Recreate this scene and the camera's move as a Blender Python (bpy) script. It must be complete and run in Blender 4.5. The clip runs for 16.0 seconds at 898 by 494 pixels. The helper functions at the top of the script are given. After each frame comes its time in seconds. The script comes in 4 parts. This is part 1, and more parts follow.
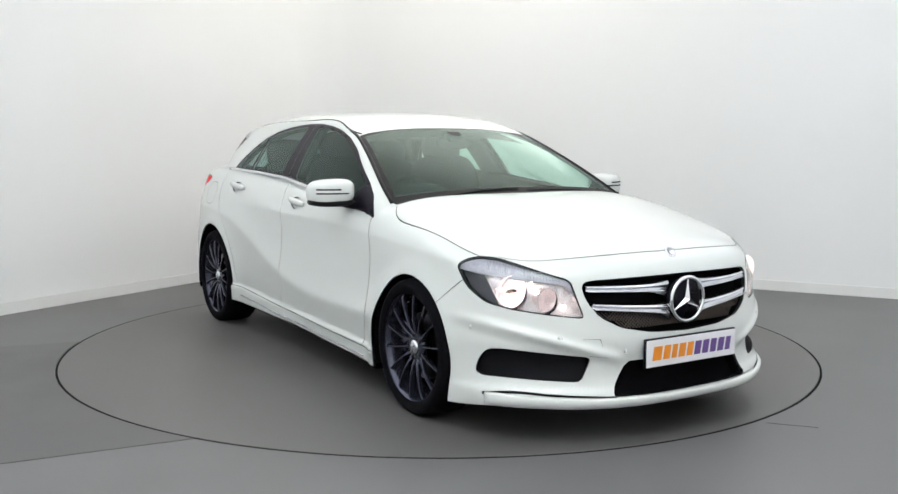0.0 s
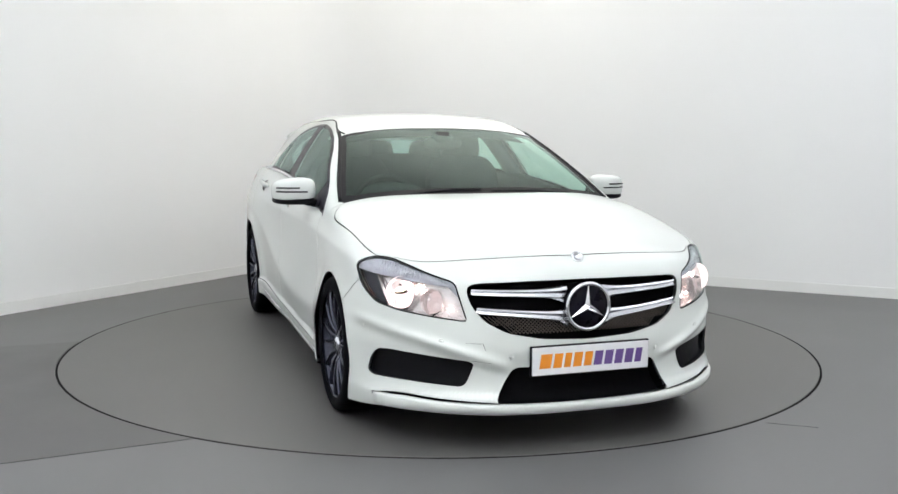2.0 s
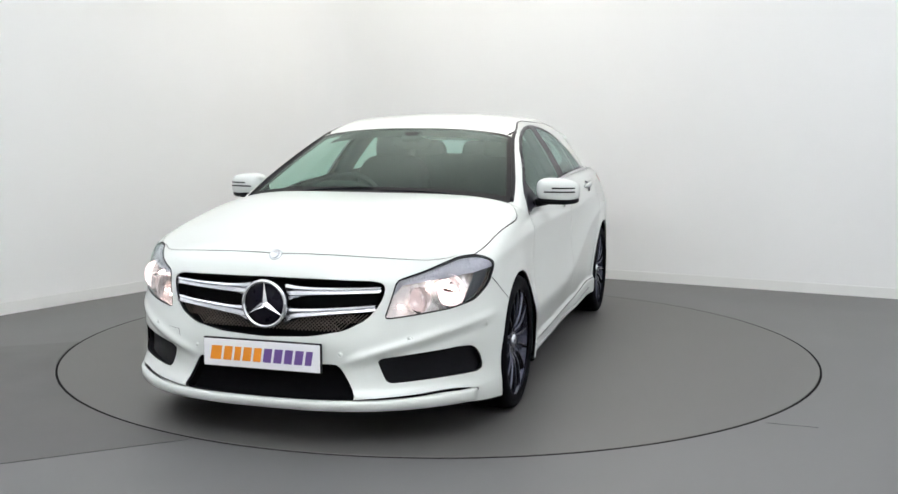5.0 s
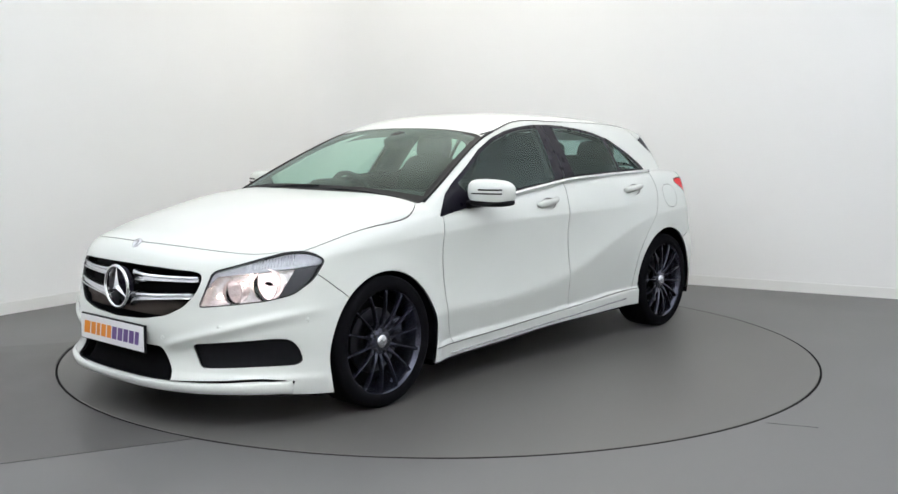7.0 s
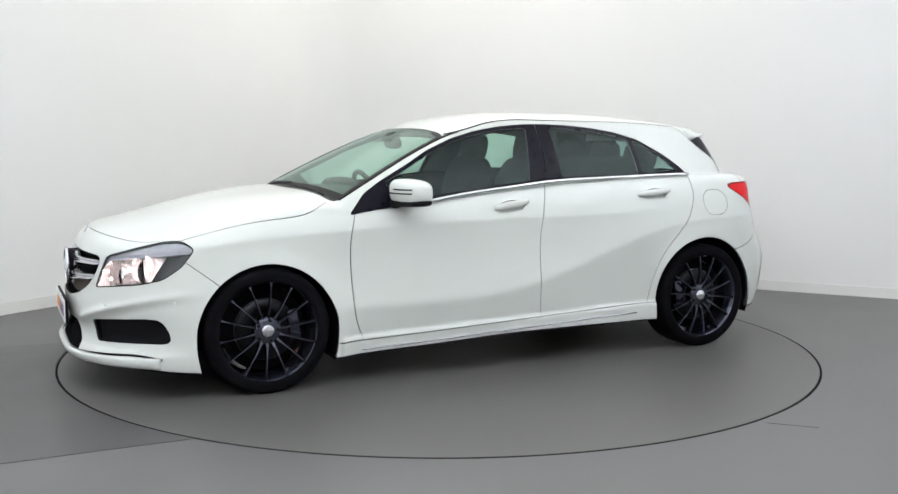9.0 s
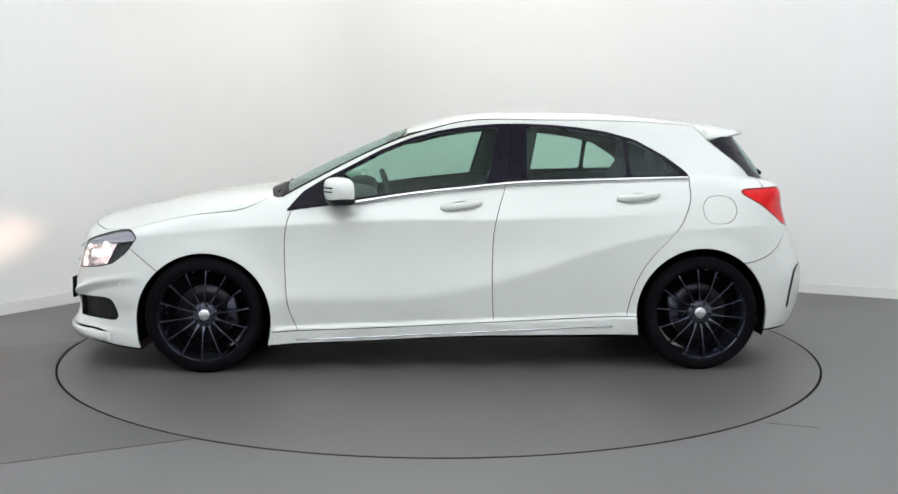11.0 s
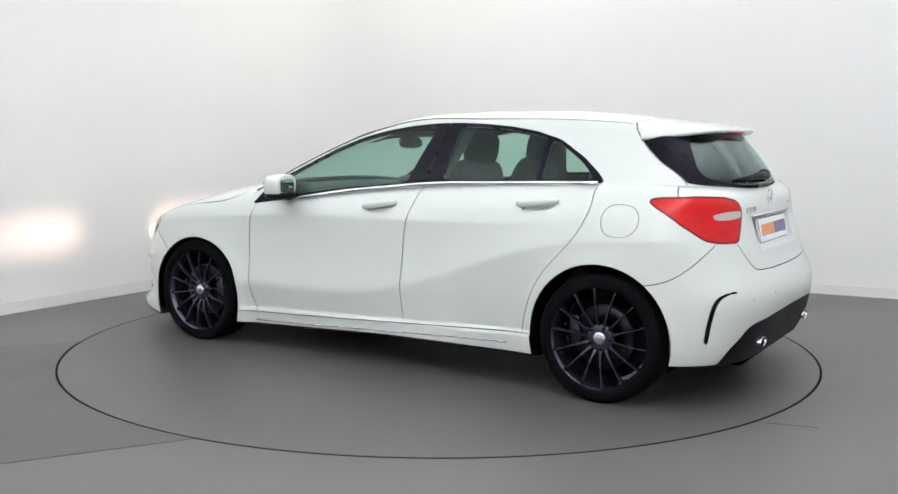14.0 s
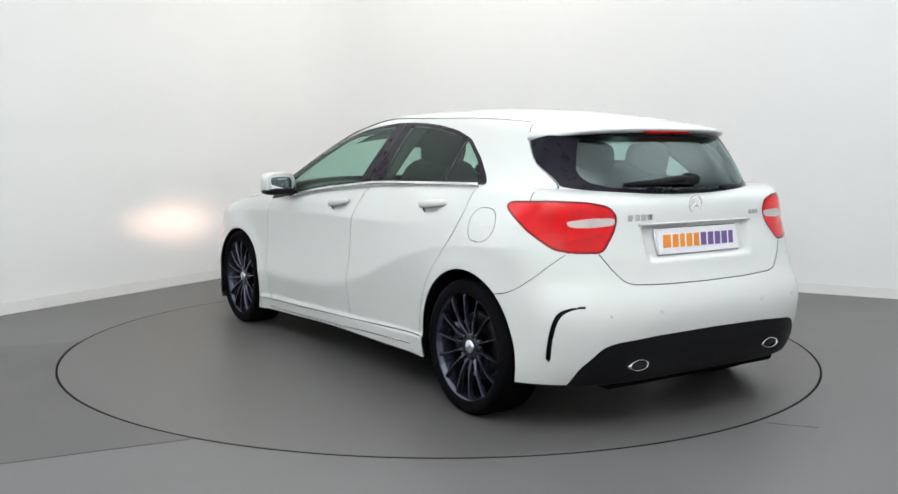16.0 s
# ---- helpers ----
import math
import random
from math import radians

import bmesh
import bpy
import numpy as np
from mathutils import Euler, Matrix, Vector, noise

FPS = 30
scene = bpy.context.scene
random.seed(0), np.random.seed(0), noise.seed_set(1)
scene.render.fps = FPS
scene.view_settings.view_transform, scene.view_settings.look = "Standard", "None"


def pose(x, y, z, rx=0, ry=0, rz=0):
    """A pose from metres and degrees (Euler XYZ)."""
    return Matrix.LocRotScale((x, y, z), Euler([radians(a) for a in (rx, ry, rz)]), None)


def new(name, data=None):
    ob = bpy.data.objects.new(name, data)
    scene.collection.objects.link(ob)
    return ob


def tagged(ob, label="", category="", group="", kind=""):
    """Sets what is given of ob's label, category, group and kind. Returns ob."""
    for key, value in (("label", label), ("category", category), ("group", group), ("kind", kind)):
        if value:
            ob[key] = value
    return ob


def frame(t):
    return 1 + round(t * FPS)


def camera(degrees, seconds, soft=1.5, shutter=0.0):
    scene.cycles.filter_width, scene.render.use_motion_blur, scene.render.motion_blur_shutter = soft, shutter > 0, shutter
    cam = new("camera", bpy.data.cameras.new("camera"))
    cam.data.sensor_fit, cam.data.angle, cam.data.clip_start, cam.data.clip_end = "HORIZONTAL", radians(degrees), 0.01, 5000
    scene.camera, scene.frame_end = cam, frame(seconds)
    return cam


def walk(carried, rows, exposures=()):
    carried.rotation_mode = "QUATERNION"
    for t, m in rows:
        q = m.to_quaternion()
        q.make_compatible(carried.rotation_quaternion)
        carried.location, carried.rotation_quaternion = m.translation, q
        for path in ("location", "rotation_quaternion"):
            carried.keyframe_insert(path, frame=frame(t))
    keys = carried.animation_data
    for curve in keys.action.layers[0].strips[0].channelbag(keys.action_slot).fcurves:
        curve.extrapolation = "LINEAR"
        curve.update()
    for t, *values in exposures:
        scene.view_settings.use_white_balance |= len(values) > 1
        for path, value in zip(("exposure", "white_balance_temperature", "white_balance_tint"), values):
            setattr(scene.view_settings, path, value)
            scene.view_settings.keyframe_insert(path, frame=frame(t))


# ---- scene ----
cam = camera(49.6, 16.0)
EYE = (0.0, -5.971, 1.267)
eye_pose = Matrix.Translation(EYE) @ Euler((radians(90 - 6.42), 0, radians(-0.51))).to_matrix().to_4x4() @ pose(0, 0, 0, 0, 0, 0.23)
walk(cam, [(0.0, eye_pose), (16.0, eye_pose)])

# ---- light ----
ROOM_HEIGHT = 3.9
world = bpy.data.worlds.new("world")
scene.world = world
world.use_nodes = True
world.node_tree.nodes["Background"].inputs[0].default_value = (0.9, 0.95, 1.0, 1)
world.node_tree.nodes["Background"].inputs[1].default_value = 0.05
scene.view_settings.exposure = 0.0


def bounce_light(x, y, sx, sy, watts, colour, turn=0.0):
    """An added area light, no fixture, shining up at the white ceiling, which lights the studio softly."""
    lamp = bpy.data.lights.new("bounce_light", "AREA")
    lamp.shape, lamp.size, lamp.size_y, lamp.energy, lamp.color = "RECTANGLE", sx, sy, watts, colour
    ob = new("bounce_light", lamp)
    ob.matrix_basis = pose(x, y, ROOM_HEIGHT - 1.3, 180, 0, turn)
    return ob


# four added lights, placed and tinted to balance walls, floor and car
bounce_light(-3.1, -1.5, 1.4, 3.6, 119, (0.87, 0.92, 1.0), 31)
bounce_light(3.6, -1.0, 1.4, 3.6, 130, (0.87, 0.91, 1.0), -27)
bounce_light(0.3, 2.1, 2.8, 1.4, 100, (1.0, 0.965, 0.90))
bounce_light(0.0, -4.9, 3.6, 1.4, 274, (0.93, 0.965, 1.0))


# ---- materials ----
def material(name, colour, rough=0.5, metal=0.0, coat=0.0, vary=0.0, scale=8.0, bump=0.0, bump_scale=60.0, emission=0.0, glow=None, spec=0.5):
    """A painted, plastic or metal surface with broad stains and a fine grain."""
    m = bpy.data.materials.new(name)
    m.use_nodes = True
    nt = m.node_tree
    b = nt.nodes["Principled BSDF"]
    b.inputs["Base Color"].default_value = (*colour, 1)
    b.inputs["Roughness"].default_value = rough
    b.inputs["Metallic"].default_value = metal
    b.inputs["Coat Weight"].default_value = coat
    b.inputs["Coat Roughness"].default_value = 0.03
    b.inputs["Specular IOR Level"].default_value = spec
    if emission:
        b.inputs["Emission Color"].default_value = (*(glow or colour), 1)
        b.inputs["Emission Strength"].default_value = emission
    tc = nt.nodes.new("ShaderNodeTexCoord")
    if vary:
        n1 = nt.nodes.new("ShaderNodeTexNoise")
        n1.inputs["Scale"].default_value = scale
        n1.inputs["Detail"].default_value = 6
        nt.links.new(tc.outputs["Object"], n1.inputs["Vector"])
        mix = nt.nodes.new("ShaderNodeMix")
        mix.data_type = "RGBA"
        mix.inputs[6].default_value = (*[c * (1 - vary) for c in colour], 1)
        mix.inputs[7].default_value = (*[min(1, c * (1 + vary)) for c in colour], 1)
        nt.links.new(n1.outputs["Fac"], mix.inputs[0])
        nt.links.new(mix.outputs[2], b.inputs["Base Color"])
        ramp = nt.nodes.new("ShaderNodeMapRange")
        ramp.inputs["To Min"].default_value = max(0.02, rough * (1 - vary))
        ramp.inputs["To Max"].default_value = min(1, rough * (1 + vary))
        nt.links.new(n1.outputs["Fac"], ramp.inputs["Value"])
        nt.links.new(ramp.outputs[0], b.inputs["Roughness"])
    if bump:
        n2 = nt.nodes.new("ShaderNodeTexNoise")
        n2.inputs["Scale"].default_value = bump_scale
        n2.inputs["Detail"].default_value = 4
        nt.links.new(tc.outputs["Object"], n2.inputs["Vector"])
        bp = nt.nodes.new("ShaderNodeBump")
        bp.inputs["Strength"].default_value = bump
        bp.inputs["Distance"].default_value = 0.002
        nt.links.new(n2.outputs["Fac"], bp.inputs["Height"])
        nt.links.new(bp.outputs[0], b.inputs["Normal"])
    return m


def glass(name, colour, rough=0.0, mirror=0.08):
    """A thin pane: tinted see-through with a mirror gloss that grows at the edge-on angle."""
    m = bpy.data.materials.new(name)
    m.use_nodes = True
    nt = m.node_tree
    nt.nodes.remove(nt.nodes["Principled BSDF"])
    out = nt.nodes["Material Output"]
    clear = nt.nodes.new("ShaderNodeBsdfTransparent")
    clear.inputs[0].default_value = (*colour, 1)
    gloss = nt.nodes.new("ShaderNodeBsdfGlossy")
    gloss.inputs["Roughness"].default_value = rough
    gloss.inputs["Color"].default_value = (0.74, 0.90, 0.86, 1)
    edge = nt.nodes.new("ShaderNodeLayerWeight")
    edge.inputs[0].default_value = 0.5
    power = nt.nodes.new("ShaderNodeMath")
    power.operation = "POWER"
    power.inputs[1].default_value = 5.0
    add = nt.nodes.new("ShaderNodeMath")
    add.operation = "MULTIPLY_ADD"
    add.use_clamp = True
    add.inputs[1].default_value = 0.85
    add.inputs[2].default_value = mirror
    nt.links.new(edge.outputs["Facing"], power.inputs[0])
    nt.links.new(power.outputs[0], add.inputs[0])
    mix = nt.nodes.new("ShaderNodeMixShader")
    nt.links.new(add.outputs[0], mix.inputs[0])
    nt.links.new(clear.outputs[0], mix.inputs[1])
    nt.links.new(gloss.outputs[0], mix.inputs[2])
    nt.links.new(mix.outputs[0], out.inputs["Surface"])
    return m


WALL = material("white_wall_paint", (0.86, 0.86, 0.85), 0.6, vary=0.02, scale=1.2, bump=0.08, bump_scale=220)
CEILING = material("ceiling_paint", (0.80, 0.80, 0.79), 0.8, vary=0.03, scale=2, bump=0.1, bump_scale=150)
SKIRTING = material("white_gloss_trim", (0.82, 0.82, 0.80), 0.35, vary=0.03, scale=5)
FLOOR = material("grey_resin_floor", (0.123, 0.122, 0.123), 0.46, vary=0.16, scale=1.3, bump=0.12, bump_scale=90, spec=0.35)
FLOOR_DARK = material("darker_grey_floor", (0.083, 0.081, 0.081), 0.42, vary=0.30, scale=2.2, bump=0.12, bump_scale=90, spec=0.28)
DISC = material("turntable_grey", (0.103, 0.100, 0.097), 0.44, vary=0.06, scale=1.1, bump=0.10, bump_scale=90, spec=0.35)
GAP = material("dark_gap", (0.006, 0.0055, 0.0055), 0.9, vary=0.2, scale=20, spec=0.08)
PAINT = material("white_car_paint", (0.645, 0.670, 0.644), 0.35, coat=0.6, vary=0.012, scale=3)
BLACK = material("black_plastic", (0.007, 0.007, 0.009), 0.5, vary=0.2, scale=30, bump=0.1, bump_scale=300, spec=0.14)
VOID = material("black_inner_metal", (0.004, 0.004, 0.005), 0.9, vary=0.2, scale=10, spec=0.05)
PIANO = material("gloss_black_trim", (0.007, 0.006, 0.012), 0.28, vary=0.1, scale=30, spec=0.10)
RUBBER = material("tyre_rubber", (0.005, 0.005, 0.0065), 0.8, vary=0.25, scale=25, bump=0.25, bump_scale=200, spec=0.05)
RIM = material("gunmetal_rim", (0.050, 0.053, 0.078), 0.26, metal=0.75, coat=0.3, vary=0.15, scale=14)
CHROME = material("chrome", (0.75, 0.76, 0.78), 0.10, metal=1.0, vary=0.08, scale=20)
SATIN = material("satin_chrome", (0.62, 0.63, 0.66), 0.24, metal=1.0, vary=0.08, scale=20)
GLASS = glass("green_tinted_glass", (0.62, 0.80, 0.72), 0.0, 0.034)
SCREEN = glass("windscreen_glass", (0.62, 0.80, 0.73), 0.0, 0.027)
DARK_GLASS = glass("dark_tinted_glass", (0.42, 0.53, 0.53), 0.0, 0.085)
LENS = glass("clear_lens", (0.90, 0.90, 0.92), 0.02, 0.05)
RED = material("red_lamp_lens", (0.60, 0.003, 0.005), 0.06, vary=0.18, scale=18, emission=0.07, glow=(1.0, 0.012, 0.010), spec=0.3)
RED_DARK = material("dark_red_rim", (0.16, 0.001, 0.003), 0.10, vary=0.3, scale=14, spec=0.3)
RED_LOW = material("deep_red_lens", (0.50, 0.002, 0.004), 0.06, vary=0.25, scale=22, emission=0.10, glow=(1.0, 0.008, 0.008), spec=0.3)
FROST = material("clear_ribbed_lens", (0.55, 0.48, 0.46), 0.20, coat=0.6, vary=0.10, scale=60)
PLATE = material("white_plate", (0.78, 0.78, 0.80), 0.30, vary=0.02, scale=30)
ORANGE = material("orange_print", (0.80, 0.27, 0.02), 0.35, vary=0.15, scale=12)
PURPLE = material("purple_print", (0.13, 0.07, 0.25), 0.35, vary=0.15, scale=12)
SEAT = material("dark_seat_cloth", (0.014, 0.015, 0.015), 0.85, vary=0.25, scale=30, bump=0.3, bump_scale=300)
DASH = material("dark_dashboard", (0.010, 0.011, 0.011), 0.7, vary=0.2, scale=20, bump=0.2, bump_scale=250)
LINING = material("grey_cabin_lining", (0.035, 0.036, 0.035), 0.85, vary=0.1, scale=14, bump=0.2, bump_scale=250)
STEEL = material("brake_steel", (0.028, 0.028, 0.033), 0.35, metal=1.0, vary=0.15, scale=30)
# emission stands in for bulb light caught by the chrome
BOWL = material("emissive_reflector", (0.85, 0.82, 0.82), 0.15, metal=1.0, vary=0.05, scale=30, emission=0.85, glow=(1.0, 0.84, 0.82))
BULB = material("burning_bulb", (1.0, 0.85, 0.75), 0.4, emission=15000.0, glow=(1.0, 0.62, 0.47))
HOUSING = material("lamp_housing", (0.055, 0.050, 0.065), 0.30, metal=0.2, vary=0.15, scale=40)
RIBBED = material("ribbed_lamp_strip", (0.42, 0.41, 0.46), 0.30, vary=0.3, scale=70, bump=0.8, bump_scale=120)
MESH = material("bronze_mesh", (0.11, 0.090, 0.078), 0.5, metal=0.2, vary=0.2, scale=40)
MIRROR = material("mirror_glass", (0.75, 0.77, 0.78), 0.02, metal=1.0)
# weaker emission, again in place of reflected bulb light
DIM_BOWL = material("faint_emissive_reflector", (0.80, 0.78, 0.78), 0.18, metal=1.0, vary=0.1, scale=40, emission=0.28, glow=(1.0, 0.80, 0.78))
SHELL = material("silver_reflector_shell", (0.80, 0.74, 0.73), 0.22, metal=0.8, vary=0.30, scale=45, bump=1.0, bump_scale=42)
# for the added fill balls inside the headlamps
FILL_BULB = material("glowing_fill_bulb", (1.0, 0.88, 0.80), 0.4, emission=110.0, glow=(1.0, 0.80, 0.74))


# ---- mesh helpers ----
def put_mesh(name, bm, mat, parent=None, label="", smooth=False):
    me = bpy.data.meshes.new(name)
    bmesh.ops.recalc_face_normals(bm, faces=bm.faces[:]) if not smooth == "keep" else None
    bm.to_mesh(me)
    bm.free()
    me.materials.append(mat)
    if smooth:
        for p in me.polygons:
            p.use_smooth = True
    ob = new(name, me)
    if parent is not None:
        ob.parent = parent
    return tagged(ob, label=label)


def part(name, bm, mat, parent, label="", smooth=True):
    return put_mesh(name, bm, mat, parent, label, smooth)


def thing(name, label, category, group=""):
    return tagged(new(name), label=label, category=category, group=group)


def box(sx, sy, sz, m=None, bevel=0.0, seg=2, bm=None):
    own = bm is None
    b2 = bmesh.new()
    bmesh.ops.create_cube(b2, size=1.0, matrix=Matrix.Diagonal((sx, sy, sz, 1)))
    if bevel:
        bmesh.ops.bevel(b2, geom=b2.edges[:], offset=bevel, segments=seg, profile=0.5, affect="EDGES")
    if m is not None:
        b2.transform(m)
    if own:
        return b2
    me = bpy.data.meshes.new("tmp")
    b2.to_mesh(me)
    b2.free()
    bm.from_mesh(me)
    bpy.data.meshes.remove(me)
    return bm


def lathe(profile, seg=64, m=None, close=False, arc=360.0):
    """Turns a list of (radius, along) round the y axis."""
    bm = bmesh.new()
    rings = []
    n = seg if arc >= 360 else seg + 1
    for i in range(n):
        a = radians(arc) * i / seg
        rings.append([bm.verts.new((r * math.cos(a), h, r * math.sin(a))) for r, h in profile])
    k = len(profile)
    for i in range(seg):
        p, q = rings[i], rings[(i + 1) % n]
        for j in range(k if close else k - 1):
            vs = [p[j], p[(j + 1) % k], q[(j + 1) % k], q[j]]
            if len(set(vs)) == 4:
                bm.faces.new(vs)
    bmesh.ops.remove_doubles(bm, verts=bm.verts[:], dist=1e-6)
    if m is not None:
        bm.transform(m)
    return bm


def tube(points, radius, seg=10, closed=False, flat=1.0, bm=None, up=(0, 0, 1)):
    """A rod of round or flattened section along points."""
    bm = bm or bmesh.new()
    pts = [Vector(p) for p in points]
    rings = []
    n = len(pts)
    for i, p in enumerate(pts):
        a = pts[i - 1] if (i > 0 or closed) else p
        b = pts[(i + 1) % n] if (i < n - 1 or closed) else p
        t = (b - a).normalized()
        s = t.cross(Vector(up))
        s = s.normalized() if s.length > 1e-6 else Vector((1, 0, 0))
        u = s.cross(t)
        r = radius[i] if isinstance(radius, (list, tuple)) else radius
        rings.append([bm.verts.new(p + s * (r * math.cos(w)) + u * (r * flat * math.sin(w))) for w in [2 * math.pi * k / seg for k in range(seg)]])
    for i in range(n if closed else n - 1):
        p, q = rings[i], rings[(i + 1) % n]
        for k in range(seg):
            bm.faces.new((p[k], p[(k + 1) % seg], q[(k + 1) % seg], q[k]))
    if not closed:
        bm.faces.new(rings[0])
        bm.faces.new(rings[-1])
    return bm


def prism(outline, depth, m=None, bevel=0.0):
    """A flat outline in the local xz plane, thickened along y."""
    bm = bmesh.new()
    vs = [bm.verts.new((x, 0, z)) for x, z in outline]
    f = bm.faces.new(vs)
    r = bmesh.ops.extrude_face_region(bm, geom=[f])
    bmesh.ops.translate(bm, verts=[v for v in r["geom"] if isinstance(v, bmesh.types.BMVert)], vec=(0, depth, 0))
    if bevel:
        bmesh.ops.bevel(bm, geom=bm.edges[:], offset=bevel, segments=2, profile=0.5, affect="EDGES")
    if m is not None:
        bm.transform(m)
    return bm


# ---- room ----
CORNER = Vector((-1.126, 4.133))
LEFT_WAY = Vector((-0.522, -0.853))
RIGHT_WAY = Vector((0.889, -0.458))
FAR = 9.5
COVE = 0.55


def wall_line():
    """The foot of the two visible walls, with a rounded corner, from the far end of one to that of the other."""
    a, b = CORNER + LEFT_WAY * COVE, CORNER + RIGHT_WAY * COVE
    pts = [CORNER + LEFT_WAY * FAR]
    for i in range(41):
        t = i / 40
        pts.append(a * (1 - t) ** 2 + CORNER * 2 * t * (1 - t) + b * t * t)
    pts.append(CORNER + RIGHT_WAY * FAR)
    return pts


def strip(name, line, thick, z0, z1, mat, smooth=False):
    """An upright strip along a line, thickened away from the room."""
    bm = bmesh.new()
    rows = []
    for i, p in enumerate(line):
        d = (line[min(i + 1, len(line) - 1)] - line[max(i - 1, 0)]).normalized()
        nrm = Vector((-d.y, d.x))
        q = p + nrm * thick
        rows.append([bm.verts.new((v.x, v.y, z)) for v, z in ((p, z0), (p, z1), (q, z1), (q, z0))])
    for a, b in zip(rows, rows[1:]):
        for k in range(4):
            bm.faces.new((a[k], a[(k + 1) % 4], b[(k + 1) % 4], b[k]))
    bm.faces.new(rows[0])
    bm.faces.new(rows[-1])
    return tagged(put_mesh(name, bm, mat, smooth=smooth), kind="structure")


line = wall_line()
half = 21
tagged(strip("wall_west", line[: half + 1], 0.15, 0, ROOM_HEIGHT, WALL), "plain white painted studio wall", "wall")
tagged(strip("wall_north", line[half:], 0.15, 0, ROOM_HEIGHT, WALL), "plain white painted studio wall", "wall")
E_W, E_N = line[0], line[-1]
fourth = E_W + E_N - CORNER
tagged(strip("wall_south", [fourth + LEFT_WAY * 0, E_W], 0.15, 0, ROOM_HEIGHT, WALL), "plain white painted studio wall behind the camera", "wall")
tagged(strip("wall_east", [E_N, fourth], 0.15, 0, ROOM_HEIGHT, WALL), "plain white painted studio wall", "wall")
inner = [p - Vector((-(line[min(i + 1, len(line) - 1)] - line[max(i - 1, 0)]).normalized().y, (line[min(i + 1, len(line) - 1)] - line[max(i - 1, 0)]).normalized().x)) * 0.016 for i, p in enumerate(line)]
tagged(strip("baseboard", inner, 0.014, 0.0, 0.085, SKIRTING), "white painted skirting board along the wall foot", "skirting board")
bm = bmesh.new()
bm.faces.new([bm.verts.new((p.x, p.y, ROOM_HEIGHT)) for p in (E_W, CORNER, E_N, fourth)])
r = bmesh.ops.extrude_face_region(bm, geom=bm.faces[:])
bmesh.ops.translate(bm, verts=[v for v in r["geom"] if isinstance(v, bmesh.types.BMVert)], vec=(0, 0, 0.1))
tagged(put_mesh("ceiling", bm, CEILING), "white painted studio ceiling", "ceiling", kind="structure")

# ---- floor with the round opening for the turntable ----
TABLE_R = 2.233
bm = bmesh.new()
ring = [bm.verts.new((TABLE_R * math.cos(a), TABLE_R * math.sin(a), 0)) for a in [2 * math.pi * i / 180 for i in range(180)]]
edge = [bm.verts.new((14 * math.cos(a), 14 * math.sin(a), 0)) for a in [2 * math.pi * i / 180 for i in range(180)]]
low = [bm.verts.new((v.co.x, v.co.y, -0.12)) for v in ring]
for i in range(180):
    j = (i + 1) % 180
    bm.faces.new((ring[i], edge[i], edge[j], ring[j]))
    bm.faces.new((low[i], ring[i], ring[j], low[j]))
tagged(put_mesh("floor", bm, FLOOR), "smooth grey resin studio floor with a round opening", "floor", kind="structure")
bm = bmesh.new()
bm.faces.new([bm.verts.new((2.3 * math.cos(2 * math.pi * i / 96), 2.3 * math.sin(2 * math.pi * i / 96), -0.11)) for i in range(96)])
tagged(put_mesh("pit", bm, GAP), "dark pit below the turntable edge", "pit", kind="structure")

turntable = thing("turntable", "round grey vehicle turntable flush with the floor", "turntable")
part("platform", lathe([(0.0, 0.002), (TABLE_R - 0.016, 0.002), (TABLE_R - 0.012, -0.002), (TABLE_R - 0.012, -0.06), (0.0, -0.06)], 180, pose(0, 0, 0, 90, 0, 0)), DISC, turntable, smooth=False)
part("edge_seal", lathe([(TABLE_R - 0.013, 0.0005), (TABLE_R - 0.001, 0.0005), (TABLE_R - 0.001, -0.03), (TABLE_R - 0.013, -0.03)], 180, pose(0, 0, 0, 90, 0, 0), True), GAP, turntable, "black rubber seal round the edge", False)
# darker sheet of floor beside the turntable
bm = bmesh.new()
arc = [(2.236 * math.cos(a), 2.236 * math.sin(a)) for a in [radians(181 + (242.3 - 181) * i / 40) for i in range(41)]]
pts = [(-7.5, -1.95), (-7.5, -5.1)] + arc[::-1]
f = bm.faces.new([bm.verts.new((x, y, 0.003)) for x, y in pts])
r = bmesh.ops.extrude_face_region(bm, geom=[f])
bmesh.ops.translate(bm, verts=[v for v in r["geom"] if isinstance(v, bmesh.types.BMVert)], vec=(0, 0, -0.006))
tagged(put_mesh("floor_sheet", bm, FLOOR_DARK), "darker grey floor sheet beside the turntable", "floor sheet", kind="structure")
bm = box(0.22, 0.0018, 0.002, pose(1.57, -1.772, 0.0, 0, 0, -19))
tagged(put_mesh("floor_seam", bm, GAP), "thin dark seam in the grey floor", "floor seam", kind="structure")


